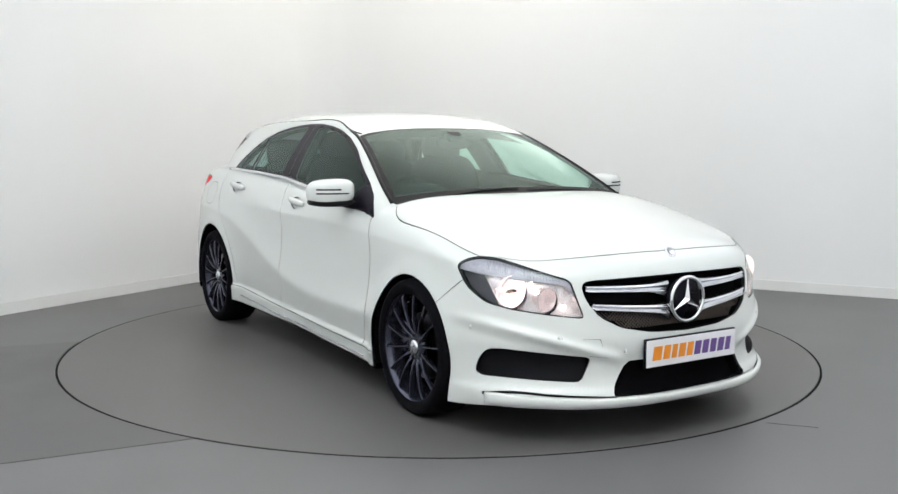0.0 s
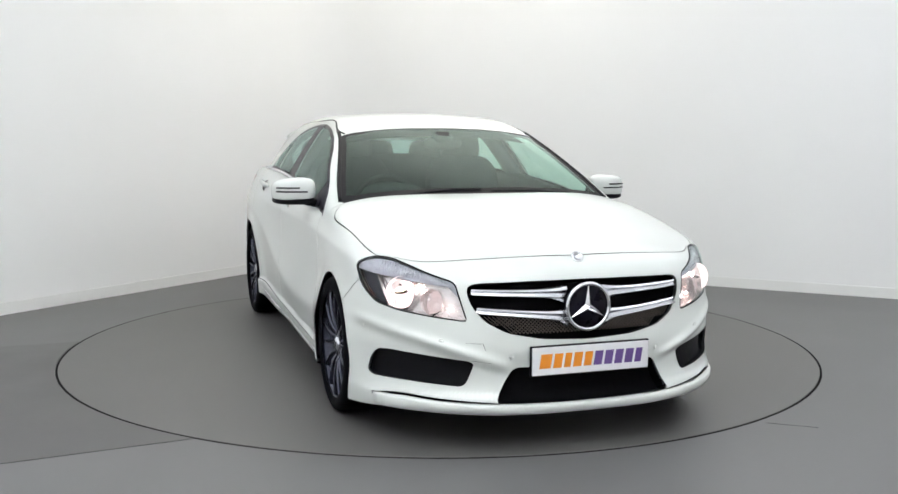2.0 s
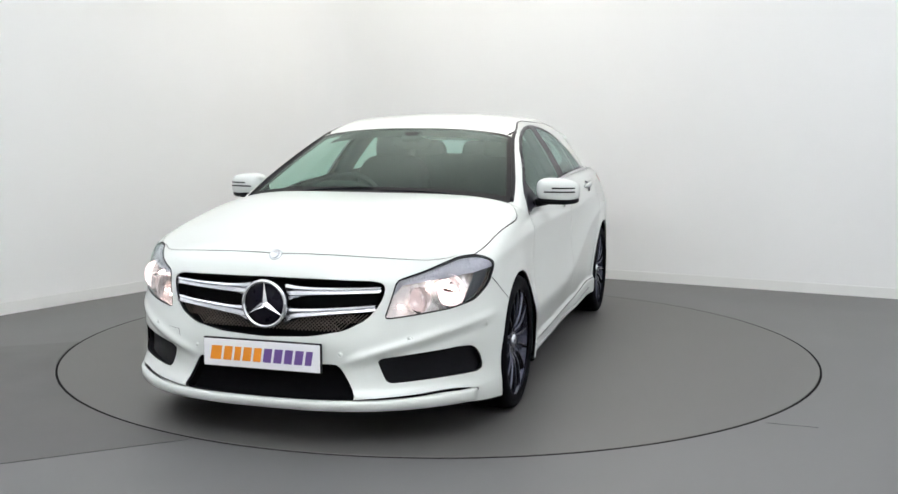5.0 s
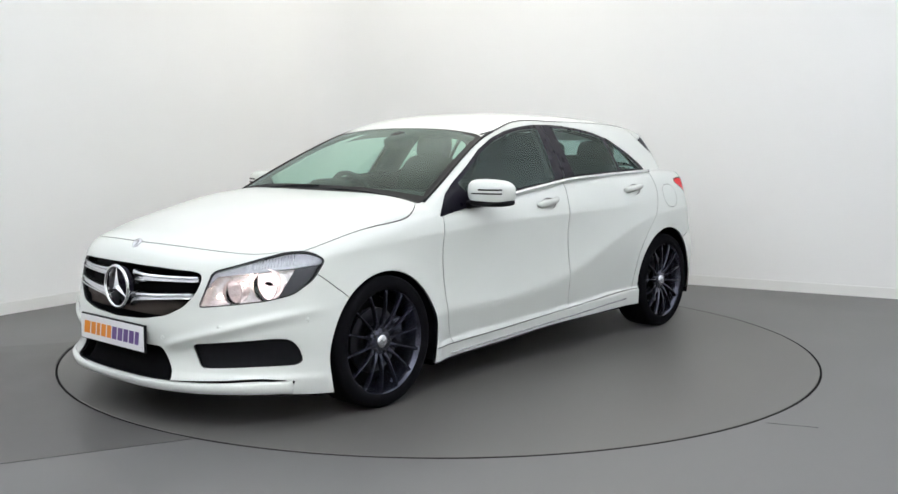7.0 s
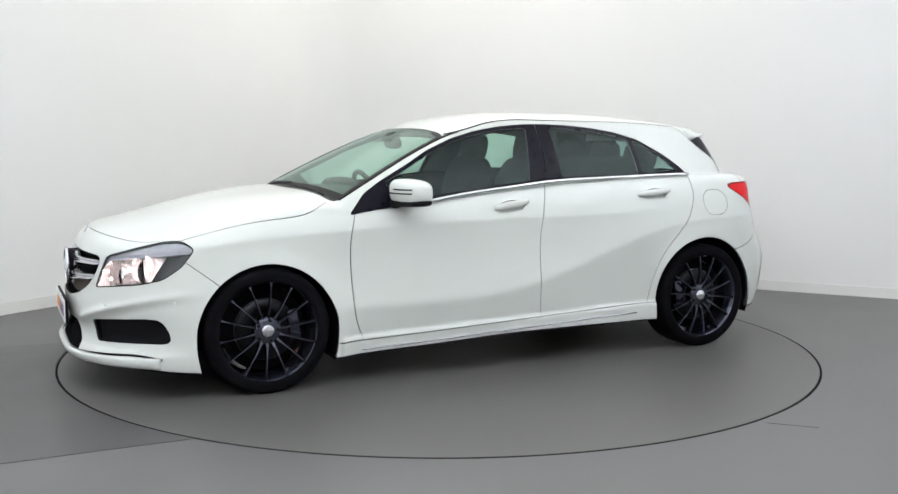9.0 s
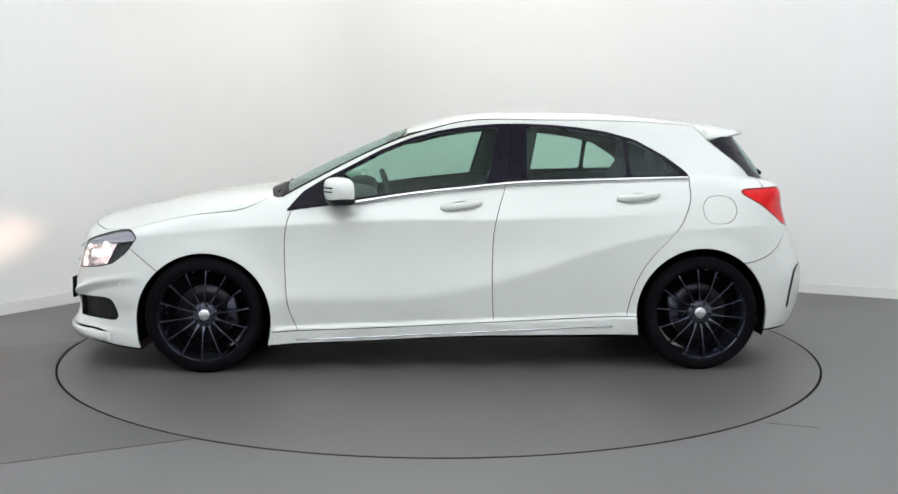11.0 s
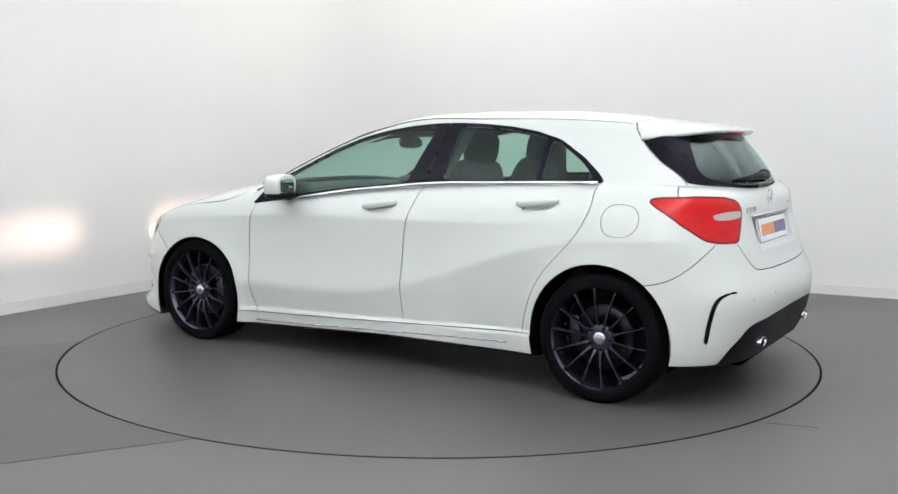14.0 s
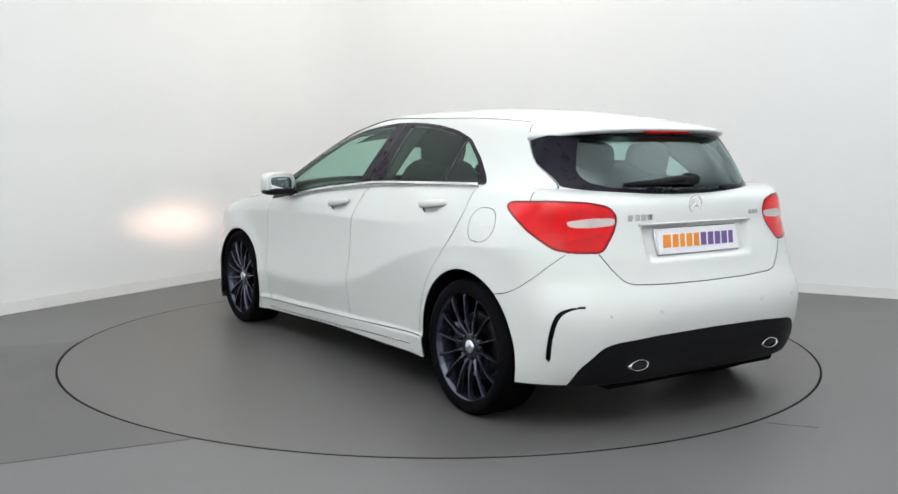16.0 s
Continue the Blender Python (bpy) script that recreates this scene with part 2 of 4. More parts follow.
# ---- the car's skin ----
def spline(*knots):
    """A natural cubic through (place, value) knots, straight beyond its ends."""
    k = sorted(knots)
    x, y = np.array([a for a, _ in k], float), np.array([b for _, b in k], float)
    n, h = len(x), np.diff(x)
    A, r = np.eye(n), np.zeros(n)
    for i in range(1, n - 1):
        A[i, i - 1: i + 2] = h[i - 1], 2 * (h[i - 1] + h[i]), h[i]
        r[i] = 6 * ((y[i + 1] - y[i]) / h[i] - (y[i] - y[i - 1]) / h[i - 1])
    m = np.linalg.solve(A, r)

    def f(v):
        v = np.asarray(v, float)
        c = np.clip(v, x[0], x[-1])
        i = np.clip(np.searchsorted(x, c) - 1, 0, n - 2)
        a, b, d = x[i + 1] - c, c - x[i], h[i]
        s = (m[i] * a ** 3 + m[i + 1] * b ** 3) / (6 * d) + (y[i] / d - m[i] * d / 6) * a + (y[i + 1] / d - m[i + 1] * d / 6) * b
        lo, hi = (y[1] - y[0]) / h[0] - h[0] * m[1] / 6, (y[-1] - y[-2]) / h[-1] + h[-1] * m[-2] / 6
        return s + np.minimum(v - x[0], 0) * lo + np.maximum(v - x[-1], 0) * hi
    return f


def smooth_max(a, b, k):
    h = np.maximum(k - np.abs(a - b), 0) / k
    return np.maximum(a, b) + h * h * h * k / 6


def smooth_min(a, b, k):
    return -smooth_max(-a, -b, k)


def ease(v, a, b):
    t = np.clip((np.asarray(v, float) - a) / (b - a), 0, 1)
    return t * t * (3 - 2 * t)


top_line = spline((2.20, 0.745), (2.13, 0.780), (1.95, 0.828), (1.76, 0.866), (1.58, 0.908), (1.395, 0.941), (1.21, 0.966), (1.0, 0.985))
roof_line = spline((1.05, 0.958), (0.85, 1.062), (0.7, 1.135), (0.55, 1.204), (0.4, 1.268), (0.25, 1.326), (0.1, 1.373), (-0.05, 1.402),
                   (-0.225, 1.417), (-0.4, 1.422), (-0.58, 1.423), (-0.75, 1.421), (-0.93, 1.415), (-1.1, 1.403), (-1.275, 1.386), (-1.45, 1.364), (-1.6, 1.335), (-1.75, 1.30))
belt_line = spline((1.1, 0.86), (0.86, 0.885), (0.6, 0.912), (0.38, 0.945), (0.16, 0.975), (-0.09, 1.0), (-0.29, 1.02), (-0.55, 1.032), (-0.86, 1.041), (-1.29, 1.052), (-1.6, 1.05), (-1.9, 1.03))
plan_line = spline((2.1, 0.80), (1.9, 0.848), (1.7, 0.878), (1.35, 0.889), (0.9, 0.882), (0.4, 0.880), (-0.2, 0.880), (-0.8, 0.884), (-1.35, 0.890), (-1.65, 0.875), (-1.9, 0.845), (-2.05, 0.81))
low_crease = spline((1.0, 0.400), (0.5, 0.397), (0.22, 0.407), (0.06, 0.425), (-0.09, 0.452), (-0.2, 0.478), (-0.4, 0.533), (-0.55, 0.585), (-0.7, 0.639), (-0.85, 0.687), (-1.0, 0.728), (-1.2, 0.765), (-1.5, 0.79))
high_crease = spline((1.75, 0.745), (1.48, 0.762), (1.16, 0.785), (0.84, 0.803), (0.53, 0.818), (0.22, 0.824), (-0.21, 0.827), (-0.55, 0.832), (-1.0, 0.85), (-1.5, 0.87), (-2.0, 0.88))
nose_line = spline((0.10, 2.17), (0.16, 2.225), (0.20, 2.235), (0.26, 2.215), (0.34, 2.205), (0.42, 2.212), (0.5, 2.20), (0.6, 2.180), (0.69, 2.158), (0.76, 2.130), (0.85, 2.07))
tail_line = spline((0.16, -1.93), (0.24, -1.98), (0.32, -2.015), (0.42, -2.035), (0.52, -2.04), (0.60, -2.015), (0.66, -1.985), (0.76, -1.955), (0.88, -1.918), (0.97, -1.905), (1.03, -1.885), (1.27, -1.71), (1.4, -1.60))
foot_line = spline((2.25, 0.155), (2.0, 0.155), (1.75, 0.135), (0.95, 0.145), (0.4, 0.165), (-0.1, 0.185), (-0.98, 0.19), (-1.72, 0.215), (-2.05, 0.22))
ARCHES = ((1.347, 0.295, 0.356), (-1.347, 0.318, 0.358))


def side_width(x, z):
    lo, hi = low_crease(x), high_crease(x)
    gap = np.maximum(hi - lo, 0.05)
    b = np.minimum(smooth_max((z - lo) / gap, 0.0, 0.10), 1)
    mid = ease(x, -1.0, -0.1) * (1 - ease(x, 0.95, 1.35))
    y = plan_line(x) - 0.026 * b
    y = y - 0.012 * np.sin(np.pi * b) * mid
    door = ease(x, -1.15, -0.8) * (1 - ease(x, 0.85, 1.05))
    y = y - smooth_max(lo - z, 0.0, 0.045) * (0.02 + (0.075 + 0.085 * ease(x, -0.4, 0.2)) * door)
    up = smooth_max(z - hi, 0.0, 0.012)
    y = y - 0.30 * up - 1.05 * up * up
    for cx, cz, r in ARCHES:
        d = np.hypot(x - cx, z - cz) - r
        y = y + 0.010 * np.exp(-np.maximum(d, 0) ** 2 / 0.0035) * (1 - ease(z, 0.70, 0.82))
    sill = (1 - ease(z, 0.232 + 0.03 * (0.9 - x), 0.262 + 0.03 * (0.9 - x))) * ease(x, -1.02, -0.98) * (1 - ease(x, 0.96, 0.99))
    return y + sill * (0.012 + 0.035 * door * np.clip(lo - z, 0, 0.4))


crown_line = spline((1.0, 0.070), (1.3, 0.080), (1.55, 0.095), (1.75, 0.112), (1.9, 0.145), (2.1, 0.18))


def cabin_width(x, z):
    d = z - 1.0
    return 0.789 - 0.5 * d - 0.45 * d * d - 0.030 * ((x + 0.1) / 1.2) ** 2 - 0.02 * ease(-x, 1.25, 1.9)


def skin(x, y, z):
    """Below nought inside the car's outer surface."""
    y = np.abs(y)
    front = nose_line(z) - 0.34 * (y / 0.8) ** 2.9
    fold = 0.36 + (y - 0.35) * 0.31
    front = front + 0.015 * np.exp(-((z - fold) / 0.022) ** 2) * ease(y, 0.30, 0.42) - 0.012 * ease(fold - z, 0.0, 0.05) * ease(z, 0.22, 0.25) * ease(y, 0.30, 0.42)
    rear = tail_line(z) + 0.16 * (y / 0.8) ** 5
    rear = rear + 0.024 * ease(0.355 - y, 0.0, 0.05) * ease(z, 0.725, 0.765) * (1 - ease(z, 0.872, 0.895))
    bonnet = top_line(x) - crown_line(np.clip(x, 1.0, 2.1)) * (y / 0.82) ** (2.6 + 2.2 * (1 - ease(x, 1.05, 1.6)))
    e = ease(x, 0.80, 1.02)
    deck = bonnet * e + np.minimum(bonnet, belt_line(x)) * (1 - e)
    low = smooth_max(y - side_width(x, z), z - deck, 0.07)
    low = smooth_max(low, x - front, 0.13)
    low = smooth_max(low, rear - x, 0.12)
    low = smooth_max(low, foot_line(x) - z, 0.02)
    roof = roof_line(x) - 0.028 * (y / 0.5) ** 2.4
    cab = smooth_max(y - cabin_width(x, z), z - roof, 0.07)
    pane = tail_line(z) + 0.19 * (y / 0.6) ** 3 + 0.05 * ease(1.045 - z, 0.0, 0.06)
    cab = smooth_max(cab, pane - x, 0.05)
    cab = smooth_max(cab, belt_line(x) + 0.002 - z, 0.012)
    return smooth_min(low, cab, 0.02)


def skin_grid(nu_mid, nu_cap, nv):
    """Rays from the car's long axis, met with the skin: a grid of one half, nose to tail."""
    X0, Z0 = 1.25, 0.55
    base, ways = [], []
    v = np.linspace(radians(-90), radians(90), nv)
    for i in range(nu_cap):
        a = radians(90) * (1 - i / nu_cap)
        a = min(a, radians(89.9))
        base.append((X0, Z0))
        ways.append((math.sin(a), math.cos(a)))
    for i in range(nu_mid + 1):
        base.append((X0 - 2 * X0 * i / nu_mid, Z0))
        ways.append((0.0, 1.0))
    for i in range(1, nu_cap + 1):
        a = min(radians(90) * i / nu_cap, radians(89.9))
        base.append((-X0, Z0))
        ways.append((-math.sin(a), math.cos(a)))
    base, ways = np.array(base), np.array(ways)
    dx = np.repeat(ways[:, 0:1], nv, 1)
    dy = ways[:, 1:2] * np.cos(v)[None]
    dz = ways[:, 1:2] * np.sin(v)[None]
    ox = np.repeat(base[:, 0:1], nv, 1)
    hi = np.full(dx.shape, 0.24)
    live = np.ones(dx.shape, bool)
    for _ in range(24):
        t = hi + 0.04
        inside = skin(ox + dx * t, dy * t, Z0 + dz * t) < 0
        live &= inside
        hi = np.where(live, t, hi)
    lo, hi = hi, hi + 0.04
    for _ in range(15):
        t = (lo + hi) / 2
        inside = skin(ox + dx * t, dy * t, Z0 + dz * t) < 0
        lo, hi = np.where(inside, t, lo), np.where(inside, hi, t)
    return np.stack([ox + dx * lo, np.maximum(dy * lo, 0), Z0 + dz * lo], -1)




class Sheet:
    """The skin of one half as vertices and tagged faces, which outlines cut into panels."""
    WIDE = 8

    def __init__(self, grid):
        nu, nv = grid.shape[:2]
        self.V = grid.reshape(-1, 3).copy()
        i, j = np.meshgrid(np.arange(nu - 1), np.arange(nv - 1), indexing="ij")
        a = (i * nv + j).ravel()
        quad = np.stack([a, a + 1, a + nv + 1, a + nv], 1)
        self.idx = np.concatenate([quad, np.repeat(quad[:, :1], self.WIDE - 4, 1)], 1)
        self.size = np.full(len(quad), 4)
        self.tag = np.full(len(quad), "skin", dtype=object)

    def split(self, dist, where):
        """Cuts the faces that where() picks along dist = 0."""
        ok = where(*self.V.T)
        d = np.ones(len(self.V))
        d[ok] = dist(*self.V[ok].T)
        d = np.where(np.abs(d) < 1e-5, 1e-5, d)
        s = d[self.idx] > 0
        cut = s.any(1) & ~s.all(1) & ok[self.idx].all(1)
        made, extra, rows, sizes, tags = {}, [], [], [], []
        base = len(self.V)
        for k in np.flatnonzero(cut):
            f = self.idx[k, : self.size[k]].tolist()
            parts = {True: [], False: []}
            for a, b in zip(f, f[1:] + f[:1]):
                parts[d[a] > 0].append(a)
                if (d[a] > 0) != (d[b] > 0):
                    key = (min(a, b), max(a, b))
                    if key not in made:
                        w = d[a] / (d[a] - d[b])
                        made[key] = base + len(extra)
                        extra.append(self.V[a] + (self.V[b] - self.V[a]) * w)
                    parts[True].append(made[key])
                    parts[False].append(made[key])
            for p in parts.values():
                if 2 < len(p) <= self.WIDE:
                    rows.append(p + [p[0]] * (self.WIDE - len(p)))
                    sizes.append(len(p))
                    tags.append(self.tag[k])
        if rows:
            self.V = np.concatenate([self.V, np.array(extra)])
            self.idx = np.concatenate([self.idx[~cut], np.array(rows)])
            self.size = np.concatenate([self.size[~cut], np.array(sizes)])
            t = np.empty(len(tags), dtype=object)
            t[:] = tags
            self.tag = np.concatenate([self.tag[~cut], t])

    def mid(self):
        n = self.size[:, None]
        return (self.V[self.idx].sum(1) - self.V[self.idx[:, 0]] * (self.WIDE - n)) / n

    def mark(self, tag, test, where, only):
        M = self.mid()
        hit = where(*M.T)
        hit[hit] = test(*M[hit].T)
        self.tag[hit & np.isin(self.tag.astype(str), only)] = tag

    def region(self, tag, dist, where, only=("skin",)):
        """Faces within dist < 0 of the tags in only get the new tag."""
        self.split(dist, where)
        self.mark(tag, lambda x, y, z: dist(x, y, z) < 0, where, only)

    def band(self, dist, where, width=0.0022, only=("skin",)):
        """A narrow joint along dist = 0."""
        self.split(lambda x, y, z: dist(x, y, z) - width, where)
        self.split(lambda x, y, z: dist(x, y, z) + width, where)
        self.mark("joint", lambda x, y, z: np.abs(dist(x, y, z)) < width, where, only)


def polygon(points, soft=2):
    """The signed distance from a closed outline in the plane, its corners cut round."""
    p = np.array(points, float)
    for _ in range(soft):
        q = np.roll(p, -1, 0)
        c = np.minimum(0.25, 0.014 / np.maximum(np.linalg.norm(q - p, axis=1, keepdims=True), 1e-6))
        p = np.stack([p * (1 - c) + q * c, p * c + q * (1 - c)], 1).reshape(-1, 2)

    def dist(a, b):
        best, inside = np.full(a.shape, 9.0), np.zeros(a.shape, bool)
        lo, hi = p.min(0) - 0.15, p.max(0) + 0.15
        near = (a > lo[0]) & (a < hi[0]) & (b > lo[1]) & (b < hi[1])
        an, bn = a[near], b[near]
        bb, ii = np.full(an.shape, 9.0), np.zeros(an.shape, bool)
        for (x0, y0), (x1, y1) in zip(p, np.roll(p, -1, 0)):
            ex, ey = x1 - x0, y1 - y0
            t = np.clip(((an - x0) * ex + (bn - y0) * ey) / (ex * ex + ey * ey + 1e-12), 0, 1)
            bb = np.minimum(bb, np.hypot(an - x0 - t * ex, bn - y0 - t * ey))
            ii ^= ((y0 > bn) != (y1 > bn)) & (an < ex * (bn - y0) / (ey if ey else 1e-12) + x0)
        best[near], inside[near] = bb, ii
        return np.where(inside, -best, best)
    return dist


def mirror_half(points):
    """A closed outline symmetrical about the first axis' nought."""
    return [(a, b) for a, b in points] + [(-a, b) for a, b in reversed(points) if a > 1e-6]


R2 = math.sqrt(0.5)
sheet = Sheet(skin_grid(230, 105, 240))
is_side = lambda x, y, z: (y > 0.40) & (np.abs(x) < 1.95)
is_front = lambda x, y, z: x > 1.45
is_rear = lambda x, y, z: x < -1.3
is_top_front = lambda x, y, z: (x > 0.1) & (z > 0.7)

# wheel openings
for cx, cz, r in ARCHES:
    sheet.region("arch", lambda x, y, z: np.hypot(x - cx, (z - cz) * np.where(z < cz, 0.75, 1.0)) - r, lambda x, y, z: (y > 0.3) & (z < 0.8))

# glass house
dlo = polygon([(0.915, 0.870), (0.60, 0.915), (0.38, 0.948), (0.16, 0.977), (-0.085, 1.003), (-0.286, 1.022), (-0.55, 1.032), (-0.855, 1.040), (-1.13, 1.047), (-1.31, 1.051),
               (-1.275, 1.094), (-1.175, 1.171), (-1.018, 1.261), (-0.862, 1.304), (-0.706, 1.328), (-0.55, 1.342), (-0.393, 1.348), (-0.236, 1.346), (-0.078, 1.332),
               (0.08, 1.307), (0.24, 1.265), (0.40, 1.202), (0.56, 1.118), (0.72, 1.038), (0.82, 0.977)], 1)
side_cab = lambda x, y, z: (y > 0.46) & (x < 1.0) & (x > -1.5) & (z > 0.8)
sheet.region("window_trim", lambda x, y, z: dlo(x, z), side_cab)
panes = {
    "front_pane": polygon([(0.585, 0.936), (0.38, 0.966), (0.16, 0.995), (-0.175, 1.023), (-0.255, 1.326), (-0.078, 1.314), (0.08, 1.289), (0.24, 1.247), (0.40, 1.184), (0.56, 1.100), (0.70, 1.028)], 1),
    "rear_pane": polygon([(-0.395, 1.045), (-0.55, 1.050), (-0.855, 1.058), (-0.945, 1.060), (-0.945, 1.264), (-0.862, 1.286), (-0.706, 1.310), (-0.55, 1.324), (-0.41, 1.329)], 1),
    "quarter_pane": polygon([(-0.972, 1.061), (-1.255, 1.068), (-1.16, 1.157), (-1.018, 1.243), (-0.972, 1.255)], 1),
}
for name, f in panes.items():
    sheet.region(name, lambda x, y, z: f(x, z), side_cab, ("window_trim",))
screen = polygon(mirror_half([(0.0, 0.262), (0.30, 0.258), (0.52, 0.262), (0.588, 0.280), (0.612, 0.40), (0.662, 0.60), (0.715, 0.82), (0.738, 0.94), (0.715, 0.990), (0.50, 1.022), (0.25, 1.032), (0.0, 1.035)]), 1)
sheet.region("screen_edge", lambda x, y, z: screen(y, x), is_top_front)
sheet.region("windscreen", lambda x, y, z: np.maximum(screen(y, x) + 0.012 + 0.018 * (y > 0.45), x - 0.955 + 0.05 * (y / 0.7) ** 2), is_top_front, ("screen_edge",))
gate_side = spline((0.90, -1.74), (1.0, -1.70), (1.072, -1.664), (1.16, -1.555), (1.262, -1.441), (1.32, -1.395), (1.40, -1.35))
back_low = spline((0.0, 1.018), (0.25, 1.024), (0.45, 1.036), (0.58, 1.050), (0.644, 1.070), (0.75, 1.13))
back_high = spline((0.0, 1.305), (0.30, 1.302), (0.50, 1.290), (0.60, 1.266), (0.70, 1.22))
back = lambda x, y, z: np.maximum(np.maximum(back_low(y) - z, z - back_high(y)), (x - gate_side(z)) * 0.7)
sheet.region("back_trim", back, lambda x, y, z: (x < -1.36) & (z > 0.95))
back_pane = polygon(mirror_half([(0.0, 1.035), (0.25, 1.040), (0.42, 1.052), (0.51, 1.075), (0.535, 1.12), (0.50, 1.20), (0.46, 1.270), (0.30, 1.285), (0.0, 1.288)]), 1)
sheet.region("back_window", lambda x, y, z: back_pane(y, z), lambda x, y, z: (x < -1.36) & (z > 0.95), ("back_trim",))

# lamps
wrap = lambda x, y: (y - x) * R2
wrap_r = lambda x, y: (x + y) * R2
lamp = polygon([(-1.150, 0.530), (-1.085, 0.688), (-0.98, 0.716), (-0.87, 0.745), (-0.77, 0.768), (-0.69, 0.772), (-0.635, 0.758), (-0.598, 0.732), (-0.65, 0.648), (-0.735, 0.588), (-0.85, 0.562), (-1.0, 0.545)], 1)
sheet.region("lamp_edge", lambda x, y, z: lamp(wrap(x, y), z), lambda x, y, z: (x > 1.5) & (y > 0.3))
sheet.region("lamp_lens", lambda x, y, z: lamp(wrap(x, y), z) + 0.0055, lambda x, y, z: (x > 1.5) & (y > 0.3), ("lamp_edge",))
in_lamp = lambda x, y, z: (x > 1.5) & (y > 0.3)
LAMP_BOWLS = ((-0.860, 0.632, 0.068), (-1.000, 0.603, 0.052))
for bd, bz, br in LAMP_BOWLS:
    sheet.region("lamp_bowl", lambda x, y, z: (np.hypot((wrap(x, y) - bd) / 0.78, z - bz) - br), in_lamp, ("lamp_lens",))
sheet.region("lamp_top", lambda x, y, z: 0.668 + 0.11 * (wrap(x, y) + 1.06) - 0.9 * np.maximum(-1.06 - wrap(x, y), 0) - z, in_lamp, ("lamp_lens", "lamp_bowl"))
sheet.region("lamp_outer", lambda x, y, z: -0.775 - wrap(x, y) + 0.6 * (z - 0.62), in_lamp, ("lamp_lens",))
tail = polygon([(-0.540, 0.955), (-0.530, 0.982), (-0.56, 0.998), (-0.72, 1.006), (-0.88, 1.000), (-0.975, 0.980), (-1.012, 0.935), (-1.000, 0.87), (-0.955, 0.782), (-0.84, 0.784), (-0.75, 0.797), (-0.64, 0.868)], 2)
sheet.region("tail_lens", lambda x, y, z: tail(wrap_r(x, y), z), lambda x, y, z: (x < -1.45) & (y > 0.3))

clear = polygon([(-0.79, 0.916), (-0.90, 0.930), (-1.002, 0.928), (-1.000, 0.898), (-0.90, 0.890), (-0.82, 0.892)], 1)
sheet.region("tail_clear", lambda x, y, z: clear(wrap_r(x, y), z), lambda x, y, z: (x < -1.45) & (y > 0.3), ("tail_lens",))

sheet.region("tail_edge", lambda x, y, z: -tail(wrap_r(x, y), z) - 0.009, lambda x, y, z: (x < -1.45) & (y > 0.3) & (z > 0.7) & (z < 1.08), ("tail_lens", "tail_clear"))
sheet.region("tail_low", lambda x, y, z: z - 0.845 + 0.22 * (wrap_r(x, y) + 0.85) + 0.5 * np.maximum(wrap_r(x, y) + 0.78, 0), lambda x, y, z: (x < -1.45) & (y > 0.3) & (z < 1.05), ("tail_lens",))

# front openings
grille = polygon(mirror_half([(0.0, 0.694), (0.25, 0.692), (0.44, 0.686), (0.480, 0.676), (0.488, 0.645), (0.470, 0.590), (0.425, 0.532), (0.34, 0.488), (0.2, 0.462), (0.0, 0.452)]), 1)
sheet.region("grille_hole", lambda x, y, z: grille(y, z), is_front)
intake = polygon([(-1.178, 0.372), (-1.0, 0.388), (-0.82, 0.401), (-0.75, 0.397), (-0.715, 0.36), (-0.695, 0.30), (-0.72, 0.281), (-0.9, 0.277), (-1.138, 0.267)], 1)
sheet.region("intake_hole", lambda x, y, z: intake(wrap(x, y), z), lambda x, y, z: (x > 1.6) & (y > 0.3))
mouth = polygon(mirror_half([(0.0, 0.350), (0.318, 0.350), (0.396, 0.209), (0.0, 0.193)]), 1)
sheet.region("mouth_hole", lambda x, y, z: mouth(y, z), is_front)
# rear openings
skirt = polygon(mirror_half([(0.0, 0.432), (0.35, 0.428), (0.56, 0.414), (0.62, 0.395), (0.70, 0.305), (0.735, 0.19), (0.5, 0.10), (0.0, 0.10)]), 1)
sheet.region("diffuser", lambda x, y, z: skirt(y, z), is_rear)
slit = polygon([(-0.90, 0.575), (-0.82, 0.566), (-0.775, 0.545), (-0.752, 0.50), (-0.735, 0.42), (-0.728, 0.335), (-0.750, 0.333), (-0.757, 0.42), (-0.775, 0.50), (-0.795, 0.535), (-0.83, 0.556), (-0.90, 0.570)], 1)
sheet.region("slit_hole", lambda x, y, z: slit(wrap_r(x, y), z), lambda x, y, z: (x < -1.6) & (y > 0.5))

# cups behind the door handles
for cup, hx, hz in (("front_cup", -0.030, 0.892), ("rear_cup", -0.998, 0.938)):
    sheet.region(cup, lambda x, y, z: (np.hypot((x - hx) / 0.085, (z - hz - (x - hx) * -0.10) / 0.034) - 1) * 0.03, lambda x, y, z: (y > 0.6) & (np.abs(x - hx) < 0.2) & (z > 0.8))

# underside
sheet.region("underside", lambda x, y, z: z - foot_line(x) - 0.012 + 0.2 * (y > 0.9), lambda x, y, z: z < 0.32)

